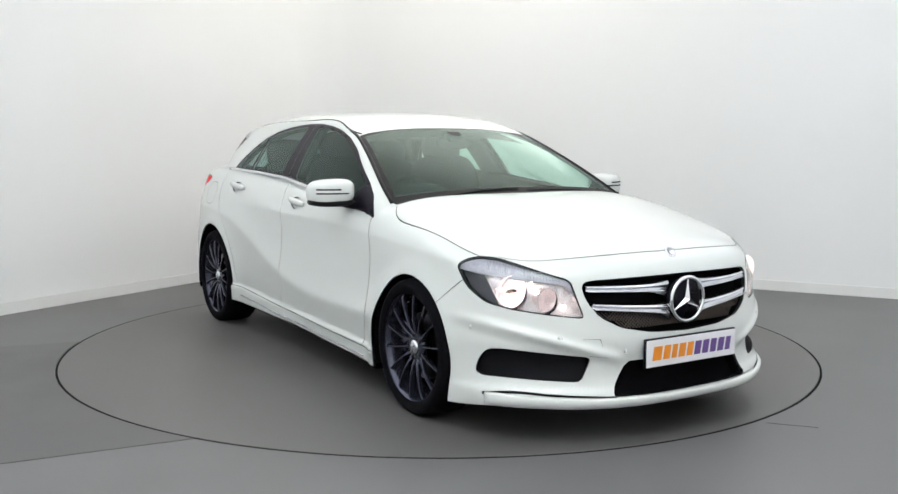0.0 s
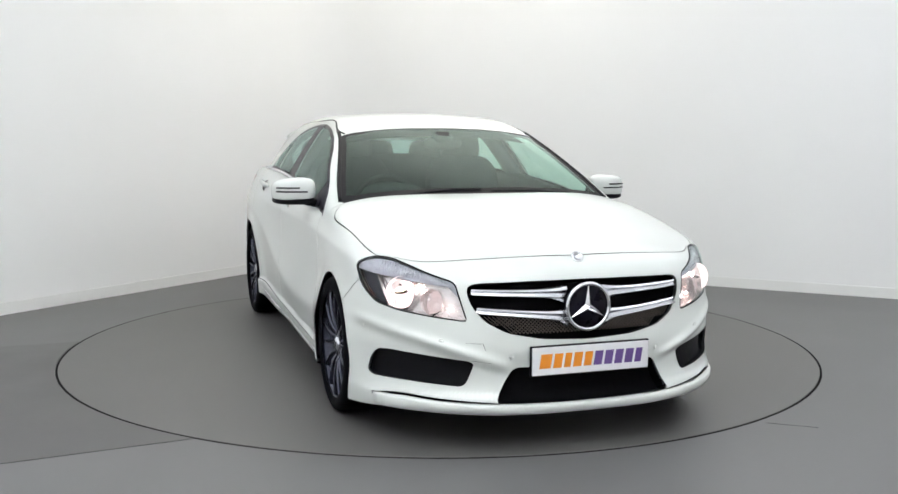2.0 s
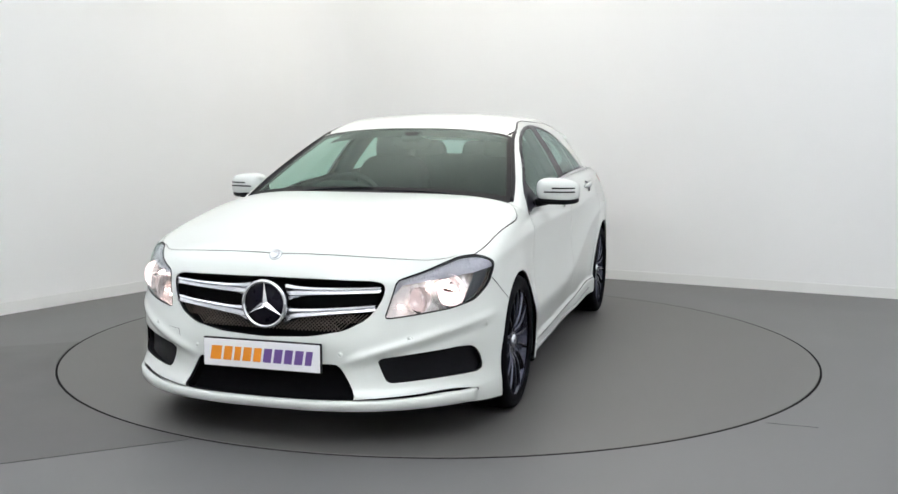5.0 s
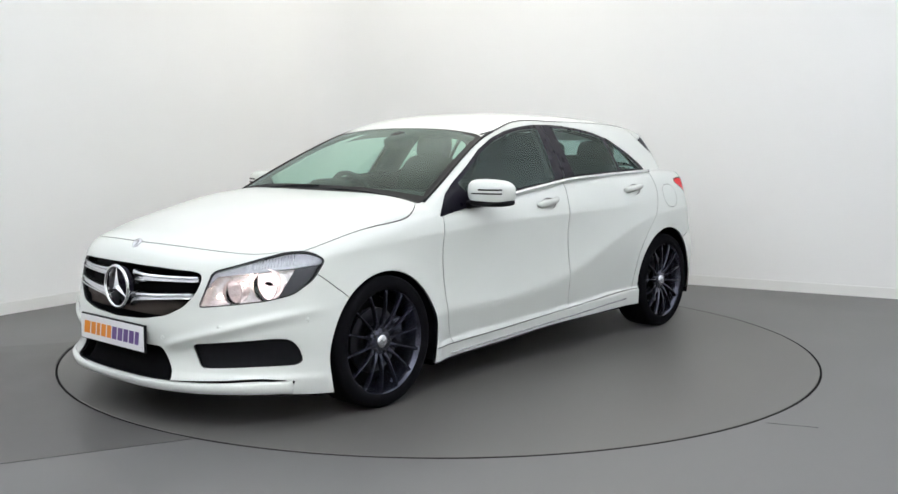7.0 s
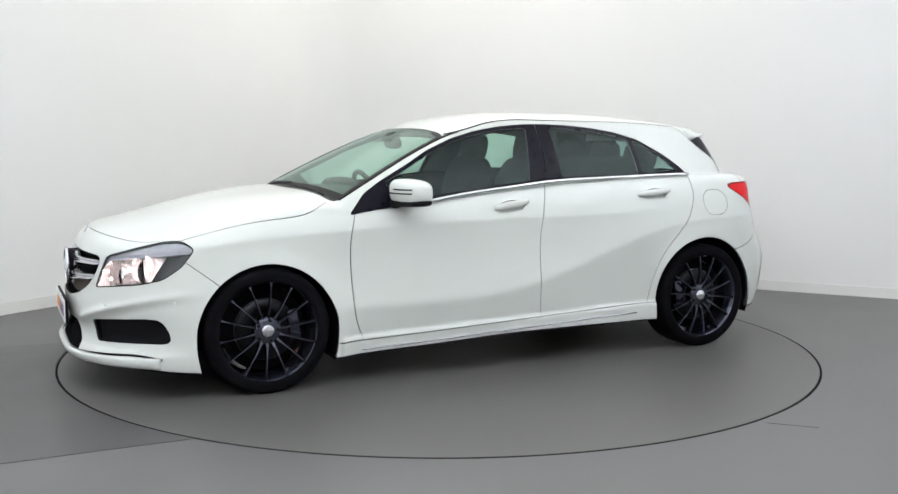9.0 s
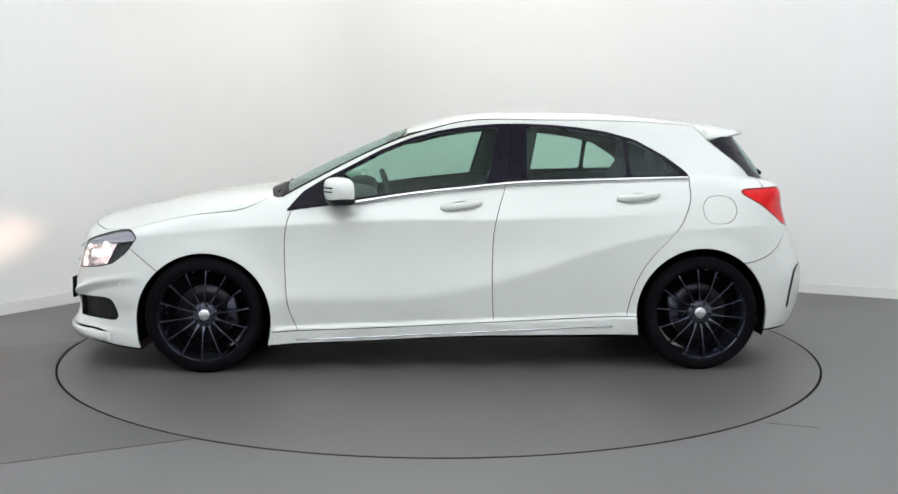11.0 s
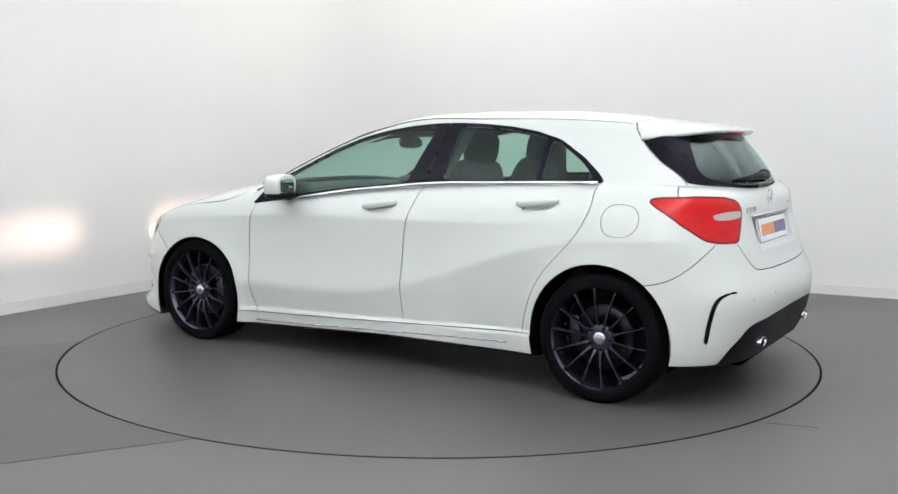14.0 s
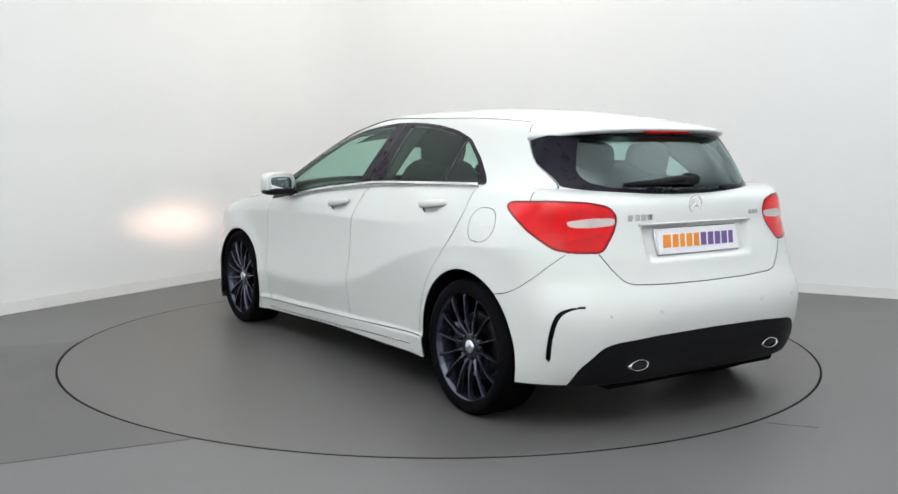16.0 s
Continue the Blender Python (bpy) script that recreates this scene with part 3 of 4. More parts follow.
# joints between panels
bonnet_side = spline((1.95, 0.62), (1.867, 0.690), (1.80, 0.742), (1.726, 0.778), (1.55, 0.802), (1.35, 0.815), (1.2, 0.819), (1.13, 0.812), (1.06, 0.785), (1.0, 0.745), (0.9, 0.70))
bonnet_nose = spline((0.0, 2.085), (0.2, 2.075), (0.4, 2.035), (0.55, 1.965), (0.65, 1.885), (0.75, 1.75))
door_a = spline((1.0, 0.80), (0.894, 0.871), (0.769, 0.911), (0.613, 0.917), (0.455, 0.910), (0.329, 0.890), (0.234, 0.850))
door_b = spline((1.35, -0.325), (1.01, -0.278), (0.902, -0.242), (0.779, -0.212), (0.624, -0.201), (0.469, -0.199), (0.271, -0.210))
door_c = spline((1.06, -1.30), (1.031, -1.288), (0.956, -1.284), (0.895, -1.268), (0.788, -1.212), (0.634, -1.072), (0.478, -0.981), (0.322, -0.940), (0.20, -0.92))
sill_top = spline((1.0, 0.226), (0.53, 0.241), (-0.22, 0.273), (-0.71, 0.293), (-1.05, 0.305))
sheet.band(lambda x, y, z: y - bonnet_side(x), lambda x, y, z: (x > 1.0) & (x < 1.84) & (z > 0.72) & (y > 0.6))
sheet.band(lambda x, y, z: x - bonnet_nose(y), lambda x, y, z: (x > 1.7) & (z > 0.70) & (y < 0.72), 0.0022)
sheet.band(lambda x, y, z: x - door_a(z), lambda x, y, z: is_side(x, y, z) & (x > 0.7) & (x < 1.0) & (z < 0.885) & (z > sill_top(x)))
sheet.band(lambda x, y, z: x - door_b(z), lambda x, y, z: is_side(x, y, z) & (np.abs(x + 0.25) < 0.15) & (z < 1.36) & (z > sill_top(x)), only=("skin", "window_trim"))
sheet.band(lambda x, y, z: x - door_c(z), lambda x, y, z: is_side(x, y, z) & (x < -0.85) & (x > -1.35) & (z < 1.06) & (z > sill_top(x)))
sheet.band(lambda x, y, z: z - sill_top(x), lambda x, y, z: is_side(x, y, z) & (x < 0.99) & (x > -1.02) & (z < 0.4))
fuel = polygon([(-1.347, 0.915), (-1.347, 0.86), (-1.375, 0.814), (-1.43, 0.806), (-1.49, 0.812), (-1.532, 0.855), (-1.532, 0.912), (-1.50, 0.952), (-1.44, 0.960), (-1.38, 0.953)], 2)
sheet.band(lambda x, y, z: fuel(x, z), lambda x, y, z: is_side(x, y, z) & (x < -1.2) & (z > 0.7), 0.0015)
wing_joint = lambda x, y, z: (z - 0.566) - (x - 1.60) * 0.78
sheet.band(wing_joint, lambda x, y, z: (x > 1.55) & (x < 1.78) & (y > 0.6) & (z > 0.5) & (z < 0.7))
quarter_joint = spline((-1.55, 0.590), (-1.62, 0.600), (-1.72, 0.640), (-1.80, 0.71), (-1.86, 0.79))
sheet.band(lambda x, y, z: z - quarter_joint(x), lambda x, y, z: (x < -1.56) & (x > -1.86) & (y > 0.55) & (z > 0.5) & (z < 0.80))
gate = polygon(mirror_half([(0.0, 0.636), (0.25, 0.639), (0.44, 0.648), (0.49, 0.662), (0.545, 0.72), (0.60, 0.80), (0.66, 0.90), (0.70, 1.0), (0.70, 1.2), (0.0, 1.2)]), 1)
sheet.band(lambda x, y, z: gate(y, z), lambda x, y, z: (x < -1.5) & (z > 0.55) & (z < 0.93))
sheet.band(lambda x, y, z: (x - gate_side(z) - 0.004) * 0.75, lambda x, y, z: (x < -1.34) & (z > 0.93) & (z < 1.352) & (y > 0.45), 0.0018, ("skin", "back_trim"))
sheet.band(lambda x, y, z: x + 1.375, lambda x, y, z: (x < -1.3) & (x > -1.45) & (z > 1.3) & (y < 0.52))
lip_line = spline((0.36, 0.203), (0.5, 0.211), (0.65, 0.220), (0.76, 0.222), (0.80, 0.214), (0.90, 0.18))
sheet.band(lambda x, y, z: z - lip_line(y), lambda x, y, z: (x > 1.86) & (y > 0.375) & (z < 0.3), 0.0055)
ditch = spline((0.55, 1.0), (0.40, 0.578), (0.25, 0.565), (0.0, 0.548), (-0.4, 0.535), (-0.8, 0.530), (-1.1, 0.522), (-1.37, 0.512))

# name the painted panels
M = sheet.mid()
mx, my, mz = M.T
ga, gb, gc, gs = door_a(mz), door_b(mz), door_c(mz), sill_top(mx)
names = np.full(len(M), "side_panel", dtype=object)
names[(my < cabin_width(mx, mz) + 0.02) & (mz > 1.28) & (mx < 0.6)] = "roof_panel"
is_gate = np.where(mz > 0.95, mx < np.minimum(gate_side(mz), -1.375), (mx < -1.5) & (gate(my, mz) < 0))
names[is_gate] = "tailgate"
low_rear = (mx < -1.3) & (mz < quarter_joint(np.clip(mx, -1.86, -1.55))) & ((mx < -1.6) | (mz < 0.4))
names[low_rear & ~is_gate] = "rear_bumper"
names[(mx < ga) & (mx > gb) & (mz > gs) & (mz < 1.1) & (my > 0.5)] = "front_door"
names[(mx < gb) & (mx > gc) & (mz > gs) & (mz < 1.06) & (my > 0.5)] = "rear_door"
names[(mz < gs) & (np.abs(mx) < 1.02)] = "sill"
names[(mx > 1.0) & (mx > ga)] = "wing"
names[(mx > ga) & (mz < 0.89) & (mx < 1.1) & (mz > gs)] = "wing"
names[(mx > 1.02) & (mx < bonnet_nose(my)) & (my < bonnet_side(mx)) & (mz > 0.7)] = "bonnet"
names[(mx > bonnet_nose(np.minimum(my, 0.75))) & (mx > 1.7) & (my < 0.72)] = "front_bumper"
names[(mx > 1.35) & (wing_joint(mx, my, mz) < 0) & ((mx > 1.55) | (mz < 0.3))] = "front_bumper"
sheet.tag = np.where(sheet.tag == "skin", names, sheet.tag)
FACES = {}
for row, n, t in zip(sheet.idx.tolist(), sheet.size.tolist(), sheet.tag.tolist()):
    FACES.setdefault(t, []).append(tuple(row[:n]))


def skin_normals(V):
    e = 0.003
    x, y, z = V.T
    n = np.stack([skin(x + e, y, z) - skin(x - e, y, z), skin(x, y + e, z) - skin(x, y - e, z), skin(x, y, z + e) - skin(x, y, z - e)], -1)
    n[np.abs(y) < 1e-4, 1] = 0
    return n / np.maximum(np.linalg.norm(n, axis=1, keepdims=True), 1e-9)


SKIN_V = sheet.V
SKIN_N = skin_normals(SKIN_V)


def panel(name, tags, mat, parent, label="", rim=0.014, sink=0.0, side=0):
    """One panel of the skin as a mesh: both halves (side 0) or one (1 or -1), its rim turned inwards, or sunk behind the surface."""
    faces = [f for t in tags for f in FACES.get(t, ())]
    used = sorted({i for f in faces for i in f})
    at = {i: k for k, i in enumerate(used)}
    V, N = SKIN_V[used] - SKIN_N[used] * sink, SKIN_N[used]
    F = [tuple(at[i] for i in f) for f in faces]
    if rim:
        count = {}
        for f in F:
            for a, b in zip(f, f[1:] + f[:1]):
                count[(a, b)] = 1
        lips = [(a, b) for a, b in count if (b, a) not in count and not (abs(V[a][1]) < 1e-4 and abs(V[b][1]) < 1e-4)]
        v2, n2, k = [], [], len(V)
        for a, b in lips:
            t = V[b] - V[a]
            out = np.cross(t, N[a])
            out = out / max(np.linalg.norm(out), 1e-9)
            v2 += [V[a], V[b], V[b] - N[b] * rim, V[a] - N[a] * rim]
            n2 += [out] * 4
            F.append((k + 1, k, k + 3, k + 2))
            k += 4
        if v2:
            V, N = np.concatenate([V, np.array(v2)]), np.concatenate([N, np.array(n2)])
    flip = np.array((1, -1, 1))
    if side == -1:
        V, N, F = V * flip, N * flip, [f[::-1] for f in F]
    elif side == 0:
        k = len(V)
        V, N, F = np.concatenate([V, V * flip]), np.concatenate([N, N * flip]), F + [tuple(i + k for i in f[::-1]) for f in F]
    me = bpy.data.meshes.new(name)
    me.from_pydata(V.tolist(), [], F)
    me.materials.append(mat)
    me.shade_smooth()
    # faces run so that their fronts look outwards
    me.flip_normals() if sum(p.normal.dot(Vector(N[p.vertices[0]])) for p in list(me.polygons)[:200]) < 0 else None
    me.normals_split_custom_set_from_vertices([tuple(n) for n in N])
    ob = new(name, me)
    ob.parent = parent
    return tagged(ob, label=label)


# ---- the car ----
car = thing("car", "white five-door hatchback with black wheels standing on the turntable", "car")
body = panel("body", ("side_panel",), PAINT, car, "white painted body side")
for n in ("roof_panel", "tailgate", "bonnet", "front_bumper", "rear_bumper"):
    panel(n, (n,), PAINT, car)
for s in (1, -1):
    for n in ("front_door", "rear_door", "wing", "sill"):
        panel(n, (n,), PAINT, car, side=s)
    panel("window_trim", ("window_trim",), PIANO, car, "gloss black window surround", 0.01, side=s)
    for n in ("front_pane", "rear_pane", "quarter_pane"):
        panel("side_window", (n,), GLASS, car, "green tinted side window", 0, side=s)
panel("windscreen_trim", ("screen_edge",), BLACK, car, "black windscreen surround and cowl", 0.01)
panel("windscreen", ("windscreen",), SCREEN, car, "green tinted windscreen", 0)
panel("rear_window_trim", ("back_trim",), PIANO, car, "gloss black rear window surround", 0.01)
panel("rear_window", ("back_window",), DARK_GLASS, car, "dark tinted rear window", 0)
panel("diffuser", ("diffuser",), BLACK, car, "black plastic rear diffuser", 0.05)
panel("inner_shell", ("side_panel", "roof_panel", "tailgate", "bonnet", "front_bumper", "rear_bumper", "front_door", "rear_door", "wing", "sill", "joint"), VOID, car, "dark inner shell", 0, 0.016)
panel("trim_backing", ("window_trim", "screen_edge", "back_trim"), VOID, car, "dark inner trim", 0, 0.014)
panel("underside", ("underside",), VOID, car, "black underbody edge", 0)
panel("grille_backing", ("grille_hole",), VOID, car, "dark space behind the grille", -0.050, 0.055)
panel("lower_grille", ("mouth_hole",), VOID, car, "dark lower air opening", -0.045, 0.05)
for s in (1, -1):
    panel("air_intake", ("intake_hole",), BLACK, car, "black side air intake", -0.026, 0.03, side=s)
    panel("bumper_slit", ("slit_hole",), BLACK, car, "black slit in the rear bumper", 0, 0.014, side=s)


# ---- places on the skin ----
def meet(fixed, way, near, far):
    """The outermost place inside the skin on a line: fixed + way * t."""
    p, w = np.array(fixed, float), np.array(way, float)
    t = np.linspace(far, near, 240)
    q = p[None] + w[None] * t[:, None]
    i = int(np.argmax(skin(*q.T) < 0))
    lo, hi = t[i], t[max(i - 1, 0)]
    for _ in range(18):
        m = (lo + hi) / 2
        lo, hi = (m, hi) if skin(*(p + w * m)) < 0 else (lo, m)
    return float(lo)


def side_y(x, z):
    return meet((x, 0, z), (0, 1, 0), 0.3, 1.0)


def front_x(y, z):
    return meet((0, y, z), (1, 0, 0), 1.3, 2.4)


def rear_x(y, z):
    return -meet((0, y, z), (-1, 0, 0), 1.2, 2.2)


def top_z(x, y):
    return meet((x, y, 0), (0, 0, 1), 0.5, 1.5)


def wrap_point(d, z):
    """A place on the front corner with (y - x) / sqrt 2 = d."""
    t = meet((-d * R2, d * R2, z), (R2, R2, 0), 0.4, 2.2)
    return Vector((-d * R2 + t * R2, d * R2 + t * R2, z))


def ball(rx, ry, rz, m=None, seg=24, power=1.0):
    """A rounded body; power under 1 makes it boxier."""
    bm = bmesh.new()
    bmesh.ops.create_uvsphere(bm, u_segments=seg, v_segments=seg // 2, radius=1.0)
    for v in bm.verts:
        v.co = Vector([math.copysign(abs(c) ** power, c) * r for c, r in zip(v.co, (rx, ry, rz))])
    if m is not None:
        bm.transform(m)
    return bm


def flipped(bm, s):
    if s < 0:
        bm.transform(Matrix.Diagonal((1, -1, 1, 1)))
        bmesh.ops.reverse_faces(bm, faces=bm.faces[:])
    return bm


# ---- wheels ----
WHEEL_Z, WHEEL_R, WHEEL_Y = 0.3145, 0.3145, 0.772


def spoke_mesh():
    """A slim blade from the hub to the rim, standing up, its outer face at +y."""
    bm = bmesh.new()
    rows = []
    for r, w, y, dpt in ((0.060, 0.011, 0.076, 0.030), (0.085, 0.0070, 0.088, 0.026), (0.13, 0.0048, 0.096, 0.022), (0.18, 0.0044, 0.099, 0.020), (0.225, 0.0050, 0.098, 0.024), (0.240, 0.008, 0.094, 0.035), (0.246, 0.012, 0.090, 0.04)):
        rows.append([bm.verts.new((x, yy, r)) for x, yy in ((-w, y - 0.006), (-w * 0.6, y), (w * 0.6, y), (w, y - 0.006), (w * 1.15, y - dpt), (-w * 1.15, y - dpt))])
    for a, b in zip(rows, rows[1:]):
        for k in range(6):
            bm.faces.new((a[k], a[(k + 1) % 6], b[(k + 1) % 6], b[k]))
    bm.faces.new(rows[0])
    bm.faces.new(rows[-1])
    return bm


spoke_data = None
tyre_prof = [(0.243, 0.104), (0.251, 0.110), (0.268, 0.1135), (0.285, 0.111), (0.300, 0.103), (0.3075, 0.090), (0.310, 0.070), (0.3105, 0.0), (0.310, -0.070), (0.3075, -0.09), (0.295, -0.106), (0.24, -0.108), (0.232, -0.10)]
rim_prof = [(0.2455, 0.100), (0.250, 0.106), (0.255, 0.107), (0.2565, 0.103), (0.252, 0.094), (0.244, 0.088), (0.236, 0.070), (0.226, 0.02), (0.214, -0.06), (0.232, -0.10)]


def build_wheel(x, s, turn):
    global spoke_data
    base = pose(x, s * WHEEL_Y, WHEEL_Z) @ Matrix.Diagonal((1.014, 1, 1.014, 1))
    side = Matrix.Diagonal((1, s, 1, 1))

    def fit_in(bm):
        if s < 0:
            bm.transform(side)
            bmesh.ops.reverse_faces(bm, faces=bm.faces[:])
        return bm
    wheel = part("wheel", fit_in(lathe(rim_prof, 96)), RIM, car, "dark gunmetal multi-spoke wheel")
    wheel.matrix_basis = base
    part("tyre", fit_in(lathe(tyre_prof, 96)), RUBBER, wheel, "black low-profile tyre")
    for k in range(14):
        if spoke_data is None:
            first = part("spoke", spoke_mesh(), RIM, wheel, smooth=False)
            spoke_data = first.data
            sp = first
        else:
            sp = new("spoke", spoke_data)
            sp.parent = wheel
        sp.matrix_basis = pose(0, 0, 0, 0, 0, 0 if s > 0 else 180) @ pose(0, 0, 0, 0, turn + k * 360 / 14, 0)
    hub = lathe([(0.0, 0.078), (0.050, 0.078), (0.066, 0.074), (0.072, 0.062), (0.072, 0.03), (0.0, 0.03)], 48)
    part("hub", fit_in(hub), RIM, wheel)
    part("hub_cap", fit_in(lathe([(0.0, 0.0895), (0.020, 0.089), (0.0295, 0.086), (0.033, 0.080), (0.033, 0.07), (0.0, 0.07)], 36)), SATIN, wheel, "silver round hub cap")
    star = bmesh.new()
    for k in range(3):
        m = pose(0, 0, 0, 0, 90 + 120 * k, 0)
        me = prism([(0.0, -0.003), (0.026, 0.0), (0.0, 0.003)], 0.004, m @ pose(0, 0.0895, 0))
        tmp = bpy.data.meshes.new("tmp")
        me.to_mesh(tmp)
        me.free()
        star.from_mesh(tmp)
        bpy.data.meshes.remove(tmp)
    part("cap_mark", fit_in(star), CHROME, wheel, "three-armed mark", False)
    for k in range(5):
        a = radians(turn + 36 + 72 * k)
        bolt = lathe([(0.0, 0.082), (0.008, 0.082), (0.0095, 0.076), (0.0095, 0.06)], 12, pose(0.0525 * math.cos(a), 0, 0.0525 * math.sin(a)))
        part("wheel_bolt", fit_in(bolt), BLACK, wheel)
    disc = lathe([(0.07, 0.022), (0.075, 0.030), (0.150, 0.030), (0.152, 0.026), (0.152, 0.008), (0.07, 0.008)], 64)
    part("brake_disc", fit_in(disc), STEEL, wheel, "grey steel brake disc")
    part("brake_caliper", fit_in(box(0.06, 0.07, 0.15, pose(0.14 if x < 0 else -0.14, 0.02, 0.02, 0, 8, 0), 0.012)), RIM, wheel, "dark brake caliper")
    part("wheel_backing", fit_in(lathe([(0.0, -0.02), (0.212, -0.03)], 48)), VOID, wheel, "dark inner wheel face")
    return wheel


for x in (1.3495, -1.3495):
    for s in (1, -1):
        build_wheel(x, s, 6 if x < 0 else -4)

# wheel wells and underbody
for (cx, cz, r) in ARCHES:
    for s in (1, -1):
        well = lathe([(r + 0.004, 0.875), (r + 0.012, 0.80), (r + 0.012, 0.50), (0.0, 0.50)], 48, pose(cx, 0, cz, 0, 0, 0) @ pose(0, 0, 0, 0, 20, 0), arc=220)
        part("wheel_well", flipped(well, s), VOID, car, "black plastic wheel arch liner")
bm = box(1.92, 1.42, 0.07, pose(0, 0, 0.185), 0.02)
box(0.30, 1.05, 0.05, pose(1.84, 0, 0.20), 0.02, bm=bm)
box(0.30, 1.10, 0.10, pose(-1.80, 0, 0.24), 0.03, bm=bm)
box(3.5, 1.0, 0.07, pose(0.05, 0, 0.205), 0.02, bm=bm)
part("underbody", bm, VOID, car, "black underbody")

# ---- lamps ----
for s in (1, -1):
    panel("headlamp_edge", ("lamp_edge",), BLACK, car, "black headlamp seal", 0.008, side=s)
    lamp_ob = panel("headlamp", ("lamp_lens", "lamp_bowl", "lamp_top", "lamp_outer"), LENS, car, "clear headlamp lens, lit", 0, side=s)
    lamp_ob.visible_shadow = False
    panel("lamp_housing", ("lamp_bowl", "lamp_outer"), HOUSING, lamp_ob, "dark lamp housing", 0, 0.13, side=s)
    panel("lamp_cheek", ("lamp_outer",), HOUSING, lamp_ob, "dark violet outer cheek", 0.01, 0.030, side=s)
    panel("reflector_shell", ("lamp_lens",), SHELL, lamp_ob, "silver faceted reflector shell", -0.040, 0.048, side=s)
    # two added glowing balls that brighten the reflector shell
    for d, z in ((-0.935, 0.660), (-1.075, 0.575)):
        p = wrap_point(d, z)
        part("fill_bulb", flipped(ball(0.006, 0.006, 0.006, pose(p.x - 0.030, p.y - 0.012, z), 12), s), FILL_BULB, lamp_ob, "small glowing ball added to brighten the reflector shell")
    panel("ribbed_strip", ("lamp_top",), RIBBED, lamp_ob, "silver ribbed lamp strip", 0.02, 0.010, side=s)
    # bowls look straight ahead
    for (d, z, r), lit in zip(LAMP_BOWLS, (True, False)):
        p = wrap_point(d, z)
        m = pose(p.x - 0.028, p.y - 0.012, z, 0, 0, -90) @ pose(0, 0, 0, 0, 0, -1.1) @ pose(0, 0, 0, -3.7, 0, 0)
        floor_r = [] if lit else [(0.0, -0.074)]
        # both bowls emit by material, imitating the bulb's light on chrome
        bowl = lathe([(r, 0.0), (r * 0.97, -0.016), (r * 0.80, -0.042), (r * 0.5, -0.064), (0.026, -0.070)] + floor_r, 40, m)
        part("reflector", flipped(bowl, s), BOWL if lit else DIM_BOWL, lamp_ob, "reflector bowl with the bulb light set as its own glow" if lit else "chrome reflector bowl with a faint glow of its own")
        if lit:
            # added black tube that narrows the bulb's light to a spot
            tunnel = lathe([(0.0116, 0.0), (0.0125, 0.0), (0.0125, -0.112), (0.0116, -0.112)], 32, m @ pose(0, -0.008, 0) @ Matrix.Diagonal((2.3, 1, 0.66, 1)), True)
            part("beam_tunnel", flipped(tunnel, s), BLACK, lamp_ob, "black tunnel added to narrow the beam")
            # added emissive cover, so the tube blends with the bright bowl
            sleeve = lathe([(0.0126, 0.001), (0.0150, 0.0), (0.0160, -0.08)], 32, m @ pose(0, -0.008, 0) @ Matrix.Diagonal((2.3, 1, 0.76, 1)))
            part("glow_sleeve", flipped(sleeve, s), BOWL, lamp_ob, "glowing sleeve added to hide the black tunnel")
            bulb = lathe([(0.0, -0.088), (0.0120, -0.088), (0.0122, -0.092)], 20, m @ Matrix.Diagonal((1.6, 1, 0.75, 1)))
            part("bulb", flipped(bulb, s), BULB, lamp_ob, "burning bulb")
    # fine ribs of the upper strip
    bm = bmesh.new()
    for k in range(26):
        d = -1.07 + 0.33 * k / 25
        z1 = 0.676 + 0.11 * (d + 1.06)
        z2 = 0.688 + 0.27 * (d + 1.085) - 0.012 - 0.10 * max(0.0, d + 0.86)
        if z2 - z1 > 0.008:
            tube([wrap_point(d, z1) + Vector((-0.007, -0.005, 0)), wrap_point(d + 0.004, z2) + Vector((-0.007, -0.005, 0))], 0.0016, 5, bm=bm)
    part("lamp_ribs", flipped(bm, s), CHROME, lamp_ob, "chrome ribs")
    tl = panel("tail_lamp", ("tail_lens",), RED, car, "red tail lamp", 0.02, side=s)
    panel("lens_rim", ("tail_edge",), RED_DARK, tl, "dark red lens rim", 0.02, side=s)
    panel("lower_lens", ("tail_low",), RED_LOW, tl, "deep red lower lens", 0.004, side=s)
    panel("clear_strip", ("tail_clear",), FROST, tl, "clear reversing lamp strip", 0.004, side=s)
    panel("lamp_backing", ("tail_lens", "tail_clear", "tail_low", "tail_edge"), VOID, tl, "dark lamp backing", 0, 0.03, side=s)

# ---- front splitter ----
def blade_row(a, lift, end):
    """Places round the nose at one plan angle, stepping out from the bumper foot."""
    w = (math.cos(a), math.sin(a), 0)
    rows = []
    for z, out in ((0.203 + lift, -0.012), (0.200 + lift, 0.010 * end), (0.194 + lift, 0.015 * end), (0.178, 0.014 * end), (0.164, 0.008 * end), (0.157, -0.010), (0.165, -0.05)):
        t = meet((1.25, 0, max(z, 0.172)), w, 0.3, 1.2) + out
        rows.append((1.25 + w[0] * t, w[1] * t, z))
    return rows


bm = bmesh.new()
rows = []
for k in range(61):
    q = -1 + 2 * k / 60
    rows.append([bm.verts.new(p) for p in blade_row(radians(53.0) * q, 0.014 * abs(q) ** 2, 1 - 0.7 * abs(q) ** 14)])
